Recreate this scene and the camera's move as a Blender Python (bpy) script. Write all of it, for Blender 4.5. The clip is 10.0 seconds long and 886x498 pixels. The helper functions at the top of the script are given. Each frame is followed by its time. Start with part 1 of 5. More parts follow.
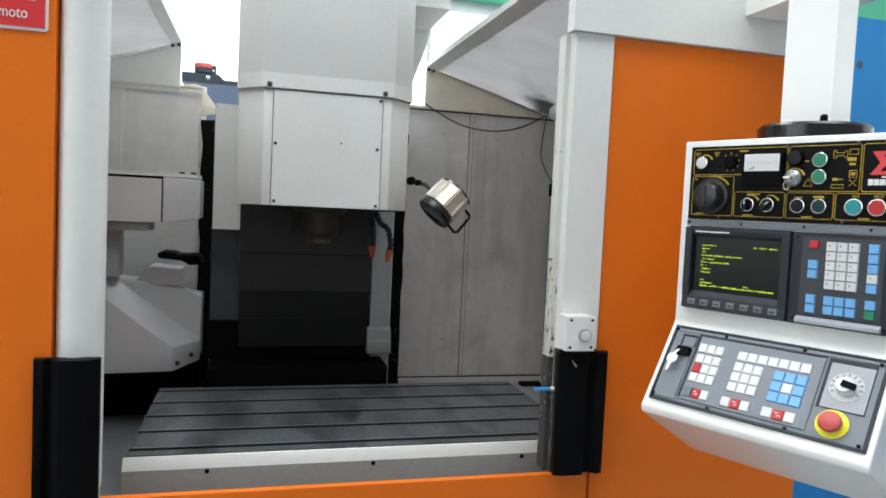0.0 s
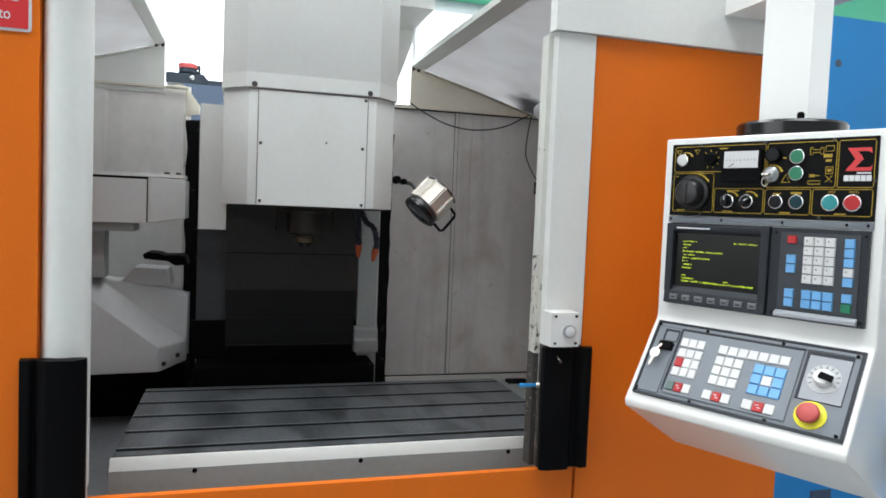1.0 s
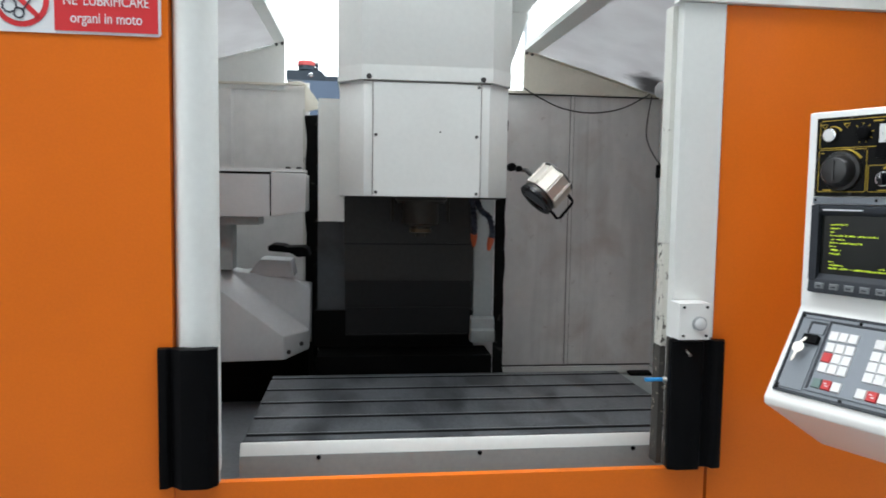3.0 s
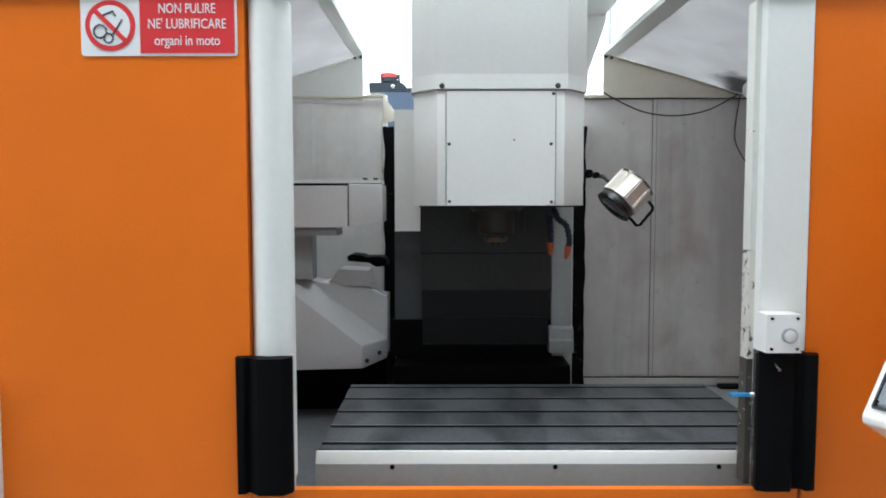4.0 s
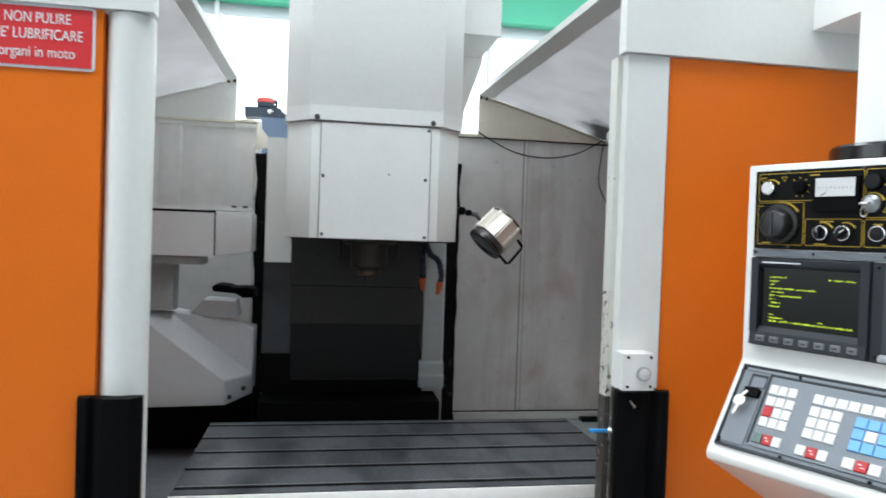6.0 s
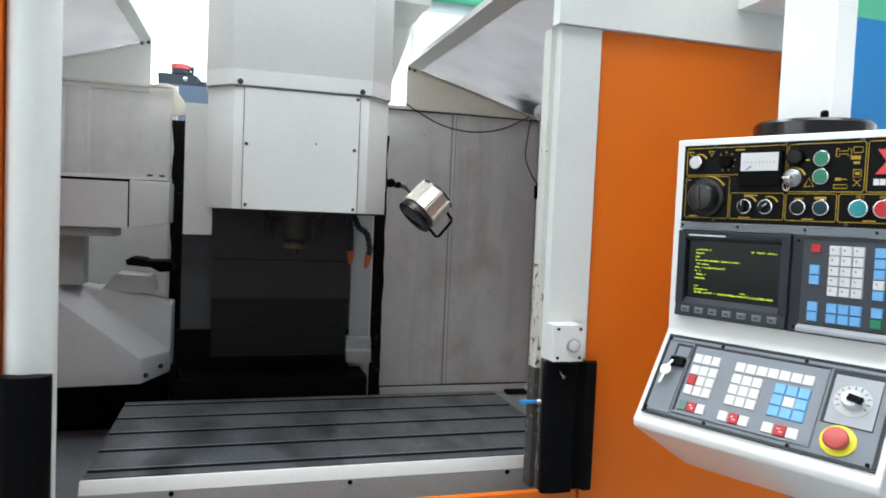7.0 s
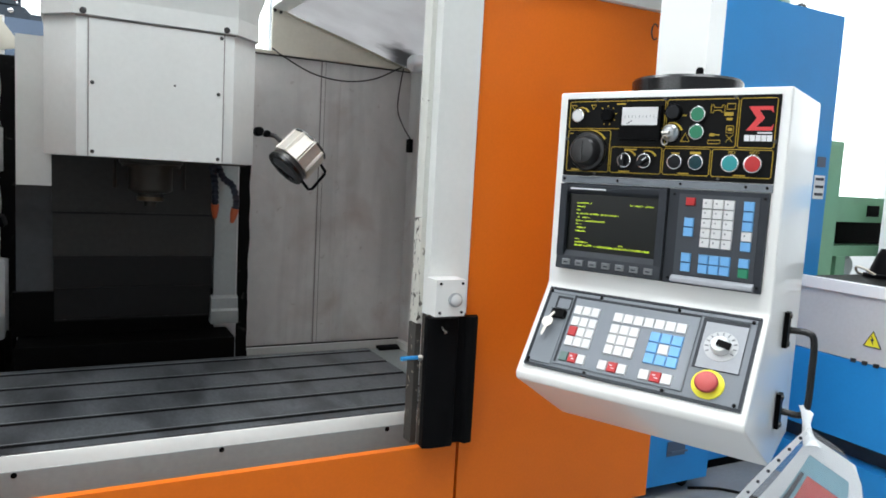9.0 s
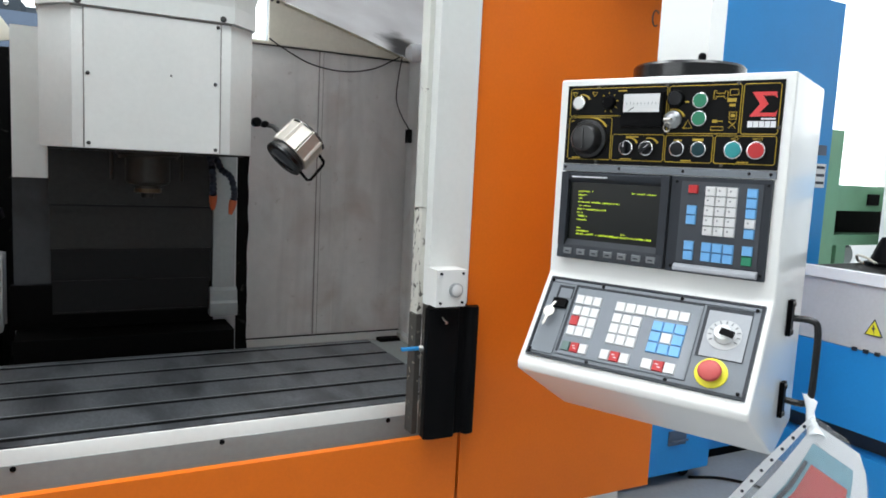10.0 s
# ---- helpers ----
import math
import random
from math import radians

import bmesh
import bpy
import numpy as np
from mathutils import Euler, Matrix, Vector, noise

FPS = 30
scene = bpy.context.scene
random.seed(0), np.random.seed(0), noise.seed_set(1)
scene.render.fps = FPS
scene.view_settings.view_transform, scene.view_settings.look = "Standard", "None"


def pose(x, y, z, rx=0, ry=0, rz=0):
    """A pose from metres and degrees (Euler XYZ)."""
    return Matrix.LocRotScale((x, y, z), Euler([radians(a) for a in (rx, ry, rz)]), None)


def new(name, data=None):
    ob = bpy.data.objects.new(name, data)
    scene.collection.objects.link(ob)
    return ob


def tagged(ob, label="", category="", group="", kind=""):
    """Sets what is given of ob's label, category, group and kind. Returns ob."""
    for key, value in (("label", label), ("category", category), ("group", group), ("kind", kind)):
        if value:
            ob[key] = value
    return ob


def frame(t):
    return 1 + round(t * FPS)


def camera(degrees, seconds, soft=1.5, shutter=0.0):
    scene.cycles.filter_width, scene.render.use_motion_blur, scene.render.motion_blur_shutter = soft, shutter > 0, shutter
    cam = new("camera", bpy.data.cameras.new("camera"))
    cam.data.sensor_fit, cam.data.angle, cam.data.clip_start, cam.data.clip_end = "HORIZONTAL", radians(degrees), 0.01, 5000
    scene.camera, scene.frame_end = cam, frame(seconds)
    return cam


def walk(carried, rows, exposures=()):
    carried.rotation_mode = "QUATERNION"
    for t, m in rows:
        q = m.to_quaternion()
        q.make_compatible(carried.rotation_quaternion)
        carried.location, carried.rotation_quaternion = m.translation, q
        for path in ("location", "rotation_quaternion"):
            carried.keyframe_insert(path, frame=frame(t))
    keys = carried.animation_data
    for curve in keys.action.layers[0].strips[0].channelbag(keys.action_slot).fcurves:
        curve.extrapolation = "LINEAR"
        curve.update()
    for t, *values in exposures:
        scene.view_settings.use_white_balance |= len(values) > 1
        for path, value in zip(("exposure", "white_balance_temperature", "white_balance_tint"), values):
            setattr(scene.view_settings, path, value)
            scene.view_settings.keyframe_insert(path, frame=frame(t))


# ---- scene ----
cam = camera(64.17, 10.0, soft=1.7, shutter=0.4)
PATH = [
    (0, pose(-0.2287, -1.7684, 1.6000, 86.889, -2.657, -14.933)),
    (0.5, pose(-0.2299, -1.7770, 1.5963, 86.876, -2.485, -15.251)),
    (1, pose(-0.2289, -1.7848, 1.5971, 86.892, -2.295, -16.012)),
    (1.5, pose(-0.2307, -1.7760, 1.5999, 86.505, -2.206, -16.189)),
    (2, pose(-0.2352, -1.7650, 1.6000, 86.249, -2.296, -13.421)),
    (2.5, pose(-0.2366, -1.7534, 1.5979, 85.745, -1.740, -10.283)),
    (4, pose(-0.1870, -1.7250, 1.6004, 86.287, 0.069, 0.055)),
    (4.5, pose(-0.1818, -1.7295, 1.6126, 88.085, -0.220, 1.691)),
    (5, pose(-0.1744, -1.7283, 1.6193, 89.331, -0.320, -0.111)),
    (5.5, pose(-0.1674, -1.7214, 1.6200, 89.269, -1.081, -4.358)),
    (6, pose(-0.1712, -1.7078, 1.6152, 88.860, -1.926, -9.836)),
    (7.5, pose(-0.1949, -1.6541, 1.5947, 86.184, -2.591, -18.665)),
    (8, pose(-0.1974, -1.6407, 1.5894, 85.184, -2.858, -21.864)),
    (8.5, pose(-0.1948, -1.6140, 1.5841, 84.348, -2.794, -24.619)),
    (9, pose(-0.2058, -1.5906, 1.5874, 84.203, -3.120, -27.242)),
    (9.5, pose(-0.2114, -1.5845, 1.5845, 84.015, -3.007, -27.641)),
    (10, pose(-0.2010, -1.5779, 1.5810, 83.547, -2.774, -27.321)),
]
EXPOSURES = [(0.0, -0.43, 6560, 10), (2.5, -0.41, 6520, 10), (4.0, -0.28, 6350, 8.5), (4.5, -0.23, 6330, 8.5), (5.5, -0.18, 6330, 8.5), (6.0, -0.28, 6350, 8.5),
             (7.5, -0.30, 6480, 10), (8.0, -0.33, 6500, 10), (10.0, -0.31, 6520, 10)]
walk(cam, PATH, EXPOSURES)

# ---- light: overcast daylight through the hall's roof lights and end glazing ----
world = bpy.data.worlds.new("sky")
scene.world = world
world.use_nodes = True
wn = world.node_tree.nodes
sky = wn.new("ShaderNodeTexSky")
sky.sky_type = 'NISHITA'
sky.sun_disc = False
sky.sun_elevation = radians(50)
sky.sun_rotation = radians(200)
world.node_tree.links.new(sky.outputs[0], wn["Background"].inputs[0])
wn["Background"].inputs[1].default_value = 0.1


def area_light(name, x, y, z, sx, sy, watts, colour, rx=0, rz=0):
    d = bpy.data.lights.new(name, 'AREA')
    d.shape, d.size, d.size_y, d.energy, d.color = 'RECTANGLE', sx, sy, watts, colour
    ob = new(name, d)
    ob.matrix_world = pose(x, y, z, rx, 0, rz)
    return ob


SKY_WHITE = (0.92, 0.97, 1.0)
area_light("skylight_front", -1.5, -1.6, 6.3, 9.0, 2.2, 520, SKY_WHITE)
area_light("west_window_light", -8.6, -2.6, 3.6, 7.0, 2.6, 80, SKY_WHITE, 90, -90)
area_light("skylight_middle", 0.2, 2.6, 6.3, 9.0, 2.4, 880, SKY_WHITE)
area_light("skylight_rear", 2.0, 6.6, 6.3, 12.0, 2.0, 420, SKY_WHITE)


# ---- materials ----
def material(name, base, rough=0.5, metal=0.0, vary=0.06, grain=60.0, stain=0.0, stain_colour=(0.2, 0.13, 0.08),
             stain_scale=3.0, bump=0.05, coat=0.0, spec=0.5, edge=(0.5, 0.78), stretch=(1, 1, 1), emit=0.0):
    m = bpy.data.materials.new(name)
    m.use_nodes = True
    nt = m.node_tree
    n, li = nt.nodes, nt.links
    b = n["Principled BSDF"]
    tc = n.new("ShaderNodeTexCoord")
    mp = n.new("ShaderNodeMapping")
    mp.inputs["Scale"].default_value = stretch
    li.new(tc.outputs["Object"], mp.inputs[0])
    fine = n.new("ShaderNodeTexNoise")
    fine.inputs["Scale"].default_value, fine.inputs["Detail"].default_value = grain, 4
    li.new(mp.outputs[0], fine.inputs["Vector"])
    broad = n.new("ShaderNodeTexNoise")
    broad.inputs["Scale"].default_value, broad.inputs["Detail"].default_value = 2.3, 5
    li.new(mp.outputs[0], broad.inputs["Vector"])
    mixf = n.new("ShaderNodeMix")
    mixf.data_type = 'FLOAT'
    mixf.inputs[0].default_value = 0.35
    li.new(broad.outputs[0], mixf.inputs[2])
    li.new(fine.outputs[0], mixf.inputs[3])
    ramp = n.new("ShaderNodeValToRGB")
    e = ramp.color_ramp.elements
    e[0].position, e[1].position = 0.3, 0.7
    e[0].color = (*[max(0.0, c * (1 - vary)) for c in base], 1)
    e[1].color = (*[min(1.0, c * (1 + vary)) for c in base], 1)
    li.new(mixf.outputs[0], ramp.inputs[0])
    colour = ramp.outputs[0]
    if stain > 0:
        sp = n.new("ShaderNodeTexNoise")
        sp.inputs["Scale"].default_value, sp.inputs["Detail"].default_value, sp.inputs["Distortion"].default_value = stain_scale, 7, 0.6
        li.new(mp.outputs[0], sp.inputs["Vector"])
        sr = n.new("ShaderNodeValToRGB")
        sr.color_ramp.elements[0].position, sr.color_ramp.elements[1].position = edge
        sr.color_ramp.elements[1].color = (stain, stain, stain, 1)
        li.new(sp.outputs[0], sr.inputs[0])
        mx = n.new("ShaderNodeMix")
        mx.data_type = 'RGBA'
        li.new(sr.outputs[0], mx.inputs[0])
        li.new(colour, mx.inputs[6])
        mx.inputs[7].default_value = (*stain_colour, 1)
        colour = mx.outputs[2]
    li.new(colour, b.inputs["Base Color"])
    rr = n.new("ShaderNodeMapRange")
    rr.inputs[3].default_value, rr.inputs[4].default_value = max(0.04, rough - 0.08), min(1.0, rough + 0.1)
    li.new(broad.outputs[0], rr.inputs[0])
    li.new(rr.outputs[0], b.inputs["Roughness"])
    b.inputs["Metallic"].default_value = metal
    b.inputs["Coat Weight"].default_value = coat
    b.inputs["Specular IOR Level"].default_value = spec
    if bump > 0:
        bp = n.new("ShaderNodeBump")
        bp.inputs["Strength"].default_value, bp.inputs["Distance"].default_value = bump, 0.004
        li.new(fine.outputs[0], bp.inputs["Height"])
        li.new(bp.outputs[0], b.inputs["Normal"])
    if emit > 0:
        li.new(colour, b.inputs["Emission Color"])
        b.inputs["Emission Strength"].default_value = emit
    return m


WHITE = material("white_paint", (0.72, 0.73, 0.705), 0.42, vary=0.05, stain=0.10, stain_colour=(0.38, 0.33, 0.26))
WORN_WHITE = material("worn_white_paint", (0.64, 0.64, 0.59), 0.5, vary=0.06, stain=1.0, stain_colour=(0.07, 0.05, 0.035), stain_scale=46, stretch=(1, 1, 0.6), edge=(0.68, 0.71))
CHIPPED = material("chipped_white_paint", (0.62, 0.60, 0.54), 0.55, vary=0.08, stain=1.0, stain_colour=(0.06, 0.05, 0.042), stain_scale=62, stretch=(1, 1, 0.55), edge=(0.57, 0.61))
PANEL_WHITE = material("pendant_white", (0.80, 0.80, 0.775), 0.36, vary=0.03, coat=0.6, bump=0.02, grain=300)
PANEL_WHITE.node_tree.nodes["Principled BSDF"].inputs["Coat Roughness"].default_value = 0.10
CHANGER = material("pale_grey_casting_paint", (0.62, 0.62, 0.615), 0.42, vary=0.06, stain=0.15, stain_colour=(0.34, 0.32, 0.29), stain_scale=4)
LIP = material("aged_olive_lip", (0.40, 0.365, 0.28), 0.5, vary=0.12, stain=0.3)
CREAM = material("aged_cream_paint", (0.66, 0.62, 0.53), 0.5, vary=0.08, stain=0.25)
ORANGE = material("orange_paint", (0.75, 0.160, 0.009), 0.32, vary=0.07, coat=0.0, spec=0.23, grain=140, bump=0.04, stain=0.08, stain_colour=(0.45, 0.10, 0.01))
BLACK = material("black_sheet", (0.0035, 0.0035, 0.004), 0.5, vary=0.3, bump=0.06, spec=0.05)
GLOSS_BLACK = material("gloss_black", (0.006, 0.006, 0.007), 0.22, vary=0.2, bump=0.02, spec=0.5)
RUBBER = material("black_rubber", (0.006, 0.006, 0.006), 0.8, vary=0.4, bump=0.3, grain=30, spec=0.1, stain=0.5, stain_colour=(0.10, 0.095, 0.09), stain_scale=16, edge=(0.62, 0.70))
DARK = material("dark_way_cover", (0.032, 0.031, 0.029), 0.45, metal=0.1, spec=0.3, vary=0.3, stain=0.3, stain_colour=(0.02, 0.018, 0.016), bump=0.08)
# near-black for oily parts, and for shade painted into recesses and the deep interior
SHADOW_PAN = material("oily_shade_black", (0.003, 0.003, 0.003), 0.55, vary=0.4, bump=0.2, spec=0.06)
TABLE = material("table_steel", (0.135, 0.145, 0.158), 0.34, metal=0.45, vary=0.5, stain=0.9, stain_colour=(0.028, 0.03, 0.035), stain_scale=4, stretch=(2.2, 0.8, 1), edge=(0.46, 0.70))
STEEL = material("bright_steel", (0.55, 0.52, 0.47), 0.28, metal=1.0, vary=0.15, stain=0.3, stain_colour=(0.3, 0.22, 0.14), stain_scale=14)
ALUMINIUM = material("tarnished_aluminium", (0.66, 0.62, 0.555), 0.48, metal=0.7, vary=0.12, stain=0.5, stain_colour=(0.42, 0.30, 0.18), stain_scale=12)
EDGE = material("bright_edge_metal", (0.42, 0.43, 0.44), 0.35, metal=0.8, vary=0.2)
SOFT_SEAM = material("seam_grime", (0.27, 0.25, 0.235), 0.6, vary=0.2)
BRONZE = material("oily_bronze", (0.12, 0.085, 0.05), 0.4, metal=0.6, vary=0.25)
SPINDLE = material("oily_spindle_steel", (0.035, 0.031, 0.026), 0.45, metal=0.5, vary=0.3)
# darker copy of the way cover colour, for its shaded parts
SHADED_COVER = material("shaded_cover", (0.010, 0.010, 0.010), 0.4, vary=0.3, spec=0.2, bump=0.08)
NAVY = material("navy_plastic", (0.014, 0.024, 0.036), 0.45, vary=0.15)
CHROME = material("chrome", (0.75, 0.75, 0.76), 0.14, metal=1.0, vary=0.03)
DARK_STEEL = material("dark_steel", (0.075, 0.072, 0.07), 0.35, metal=0.8, vary=0.25)
PANEL_GREY = material("panel_grey", (0.026, 0.030, 0.037), 0.45, vary=0.06, spec=0.22, grain=350, bump=0.1)
PANEL_MID = material("panel_mid_grey", (0.165, 0.184, 0.208), 0.5, vary=0.06, grain=350, bump=0.1)
PANEL_BLACK = material("panel_black", (0.006, 0.006, 0.006), 0.45, vary=0.2, bump=0.02, spec=0.07)
KEY_BED = material("key_bed_grey", (0.036, 0.042, 0.052), 0.5, vary=0.06, grain=350, bump=0.1)
MEMBRANE = material("membrane_grey", (0.175, 0.196, 0.225), 0.3, vary=0.05, coat=0.3)
CAP_BLACK = material("cap_black", (0.004, 0.005, 0.007), 0.3, vary=0.1, spec=0.15)
KEY_WHITE = material("key_white", (0.66, 0.66, 0.66), 0.4, vary=0.03)
KEY_GREY = material("key_grey", (0.17, 0.18, 0.19), 0.45, vary=0.05)
DIAL_GREY = material("dial_grey", (0.32, 0.335, 0.36), 0.4, vary=0.1)
KEY_BLUE = material("key_blue", (0.15, 0.40, 0.72), 0.4, vary=0.05)
KEY_GREEN = material("key_green", (0.012, 0.20, 0.10), 0.5, vary=0.06)
KEY_DARK_GREEN = material("key_dark_green", (0.10, 0.16, 0.15), 0.4, vary=0.05)
KEY_TEAL = material("key_teal", (0.014, 0.26, 0.27), 0.5, vary=0.06)
KEY_RED = material("key_red", (0.46, 0.014, 0.016), 0.5, vary=0.06)
STOP_RED = material("stop_red", (0.50, 0.075, 0.07), 0.45, vary=0.12)
YELLOW = material("yellow_print", (0.46, 0.31, 0.02), 0.5, vary=0.05)
LIME = material("yellow_ring", (0.80, 0.72, 0.03), 0.45, vary=0.04)
SCREEN = material("screen_glass", (0.008, 0.009, 0.008), 0.2, vary=0.1, bump=0, spec=0.25)
PHOSPHOR = material("phosphor", (0.50, 0.66, 0.03), 0.6, vary=0.05, bump=0, emit=0.8)
SIGN_RED = material("sign_red", (0.66, 0.03, 0.035), 0.4, vary=0.04)
SIGN_WHITE = material("sign_white", (0.75, 0.76, 0.77), 0.4, vary=0.04)
BLUE = material("blue_paint", (0.016, 0.245, 0.60), 0.4, vary=0.07, stain=0.1, stain_colour=(0.02, 0.1, 0.28))
BLUE_GREY = material("blue_grey_paint", (0.07, 0.10, 0.15), 0.45, vary=0.08)
TANK_GREY = material("light_grey_blue_paint", (0.50, 0.51, 0.515), 0.45, vary=0.08, stain=0.15, stain_colour=(0.3, 0.28, 0.26))
GREEN = material("machine_green", (0.16, 0.34, 0.20), 0.45, vary=0.08, stain=0.2, stain_colour=(0.08, 0.15, 0.1))
BAND_GREEN = material("band_green", (0.08, 0.46, 0.28), 0.5, vary=0.04)
CONCRETE = material("concrete", (0.25, 0.262, 0.27), 0.55, vary=0.14, stain=0.3, stain_colour=(0.2, 0.2, 0.2), stain_scale=1.5, grain=40, bump=0.15)
HALL_GREY = material("hall_grey_paint", (0.34, 0.35, 0.36), 0.6, vary=0.05)
# toned-down white: oil and grime on some parts, painted shade on others
OILY_SHADED_WHITE = material("oily_shaded_white", (0.325, 0.355, 0.35), 0.4, vary=0.12, stain=0.3, stain_colour=(0.2, 0.19, 0.16), stain_scale=5)
DIM_GREY = material("dim_grey", (0.042, 0.049, 0.055), 0.5, vary=0.25, stain=0.7, stain_colour=(0.010, 0.010, 0.010), stain_scale=5)
KNOB_BLACK = material("knob_black", (0.011, 0.011, 0.012), 0.3, vary=0.1, spec=0.45)
RUST = material("rusty_seal", (0.05, 0.045, 0.04), 0.6, vary=0.3, stain=0.9, stain_colour=(0.34, 0.30, 0.25), stain_scale=55, edge=(0.62, 0.66))
CHUTE = material("grey_chute", (0.18, 0.192, 0.205), 0.45, metal=0.2, vary=0.3, stain=0.4, stain_colour=(0.03, 0.03, 0.03))
# end wall colour, greyed to paint the weaker light under the fascia
HALL_SHADED = material("hall_shaded_wall_paint", (0.54, 0.57, 0.59), 0.6, vary=0.04)
HALL_WHITE = material("hall_wall_paint", (0.80, 0.81, 0.82), 0.6, vary=0.03)
GLAZING = material("frosted_glazing", (0.95, 0.98, 1.0), 0.5, vary=0.02, bump=0, emit=1.6)
ROOF_GLAZING = material("roof_glazing", (0.95, 0.98, 1.0), 0.5, vary=0.02, bump=0, emit=1.0)
HOSE_BLUE = material("hose_blue", (0.008, 0.014, 0.03), 0.45, vary=0.2)
NOZZLE = material("nozzle_orange", (0.50, 0.10, 0.03), 0.5, vary=0.1)
TAPE_BLUE = material("blue_lever_sleeve", (0.03, 0.27, 0.60), 0.45, vary=0.08)
PAPER = material("paper", (0.86, 0.88, 0.90), 0.6, vary=0.04)
PRINT_RED = material("print_red", (0.58, 0.06, 0.05), 0.5, vary=0.1)
PRINT_BLUE = material("print_blue", (0.20, 0.42, 0.52), 0.5, vary=0.2)
INK = material("ink", (0.03, 0.035, 0.05), 0.6, vary=0.2)


def sheet_plastic():
    m = bpy.data.materials.new("clear_sleeve")
    m.use_nodes = True
    n, li = m.node_tree.nodes, m.node_tree.links
    b = n["Principled BSDF"]
    b.inputs["Base Color"].default_value = (0.9, 0.92, 0.94, 1)
    b.inputs["Roughness"].default_value = 0.12
    b.inputs["Alpha"].default_value = 0.09
    w = n.new("ShaderNodeTexNoise")
    w.inputs["Scale"].default_value = 18
    bp = n.new("ShaderNodeBump")
    bp.inputs["Strength"].default_value = 0.35
    li.new(w.outputs[0], bp.inputs["Height"])
    li.new(bp.outputs[0], b.inputs["Normal"])
    return m


def lens_glass():
    m = bpy.data.materials.new("lens_glass")
    m.use_nodes = True
    b = m.node_tree.nodes["Principled BSDF"]
    b.inputs["Base Color"].default_value = (0.14, 0.15, 0.16, 1)
    b.inputs["Roughness"].default_value = 0.08
    b.inputs["Metallic"].default_value = 0.3
    return m


def translucent_sheet():
    """Stained translucent plastic sheeting: light falls through it from the roof."""
    m = bpy.data.materials.new("translucent_sheet")
    m.use_nodes = True
    n, li = m.node_tree.nodes, m.node_tree.links
    b = n["Principled BSDF"]
    tc = n.new("ShaderNodeTexCoord")
    a = n.new("ShaderNodeTexNoise")
    a.inputs["Scale"].default_value, a.inputs["Detail"].default_value, a.inputs["Distortion"].default_value = 5.0, 8, 0.3
    li.new(tc.outputs["Object"], a.inputs["Vector"])
    r = n.new("ShaderNodeValToRGB")
    r.color_ramp.elements[0].position, r.color_ramp.elements[1].position = 0.36, 0.62
    r.color_ramp.elements[0].color = (0.60, 0.59, 0.595, 1)
    r.color_ramp.elements[1].color = (0.68, 0.675, 0.68, 1)
    li.new(a.outputs[0], r.inputs[0])
    # one black oil stain by the rear corner, with a ragged edge
    far = n.new("ShaderNodeVectorMath")
    far.operation = 'DISTANCE'
    far.inputs[1].default_value = (1.20, 1.52, 2.12)
    li.new(tc.outputs["Object"], far.inputs[0])
    rag = n.new("ShaderNodeMath")
    rag.operation = 'MULTIPLY_ADD'
    rag.inputs[1].default_value = 0.55
    li.new(a.outputs[0], rag.inputs[0])
    li.new(far.outputs["Value"], rag.inputs[2])
    patch = n.new("ShaderNodeMapRange")
    patch.inputs[1].default_value, patch.inputs[2].default_value = 0.33, 0.47
    patch.inputs[3].default_value, patch.inputs[4].default_value = 0.88, 0.0
    li.new(rag.outputs[0], patch.inputs[0])
    oil = n.new("ShaderNodeMix")
    oil.data_type = 'RGBA'
    li.new(patch.outputs[0], oil.inputs[0])
    li.new(r.outputs[0], oil.inputs[6])
    oil.inputs[7].default_value = (0.10, 0.10, 0.105, 1)
    li.new(oil.outputs[2], b.inputs["Base Color"])
    b.inputs["Roughness"].default_value = 0.5
    t = n.new("ShaderNodeBsdfTranslucent")
    li.new(oil.outputs[2], t.inputs[0])
    mx = n.new("ShaderNodeMixShader")
    mx.inputs[0].default_value = 0.48
    li.new(b.outputs[0], mx.inputs[1])
    li.new(t.outputs[0], mx.inputs[2])
    li.new(mx.outputs[0], n["Material Output"].inputs[0])
    return m


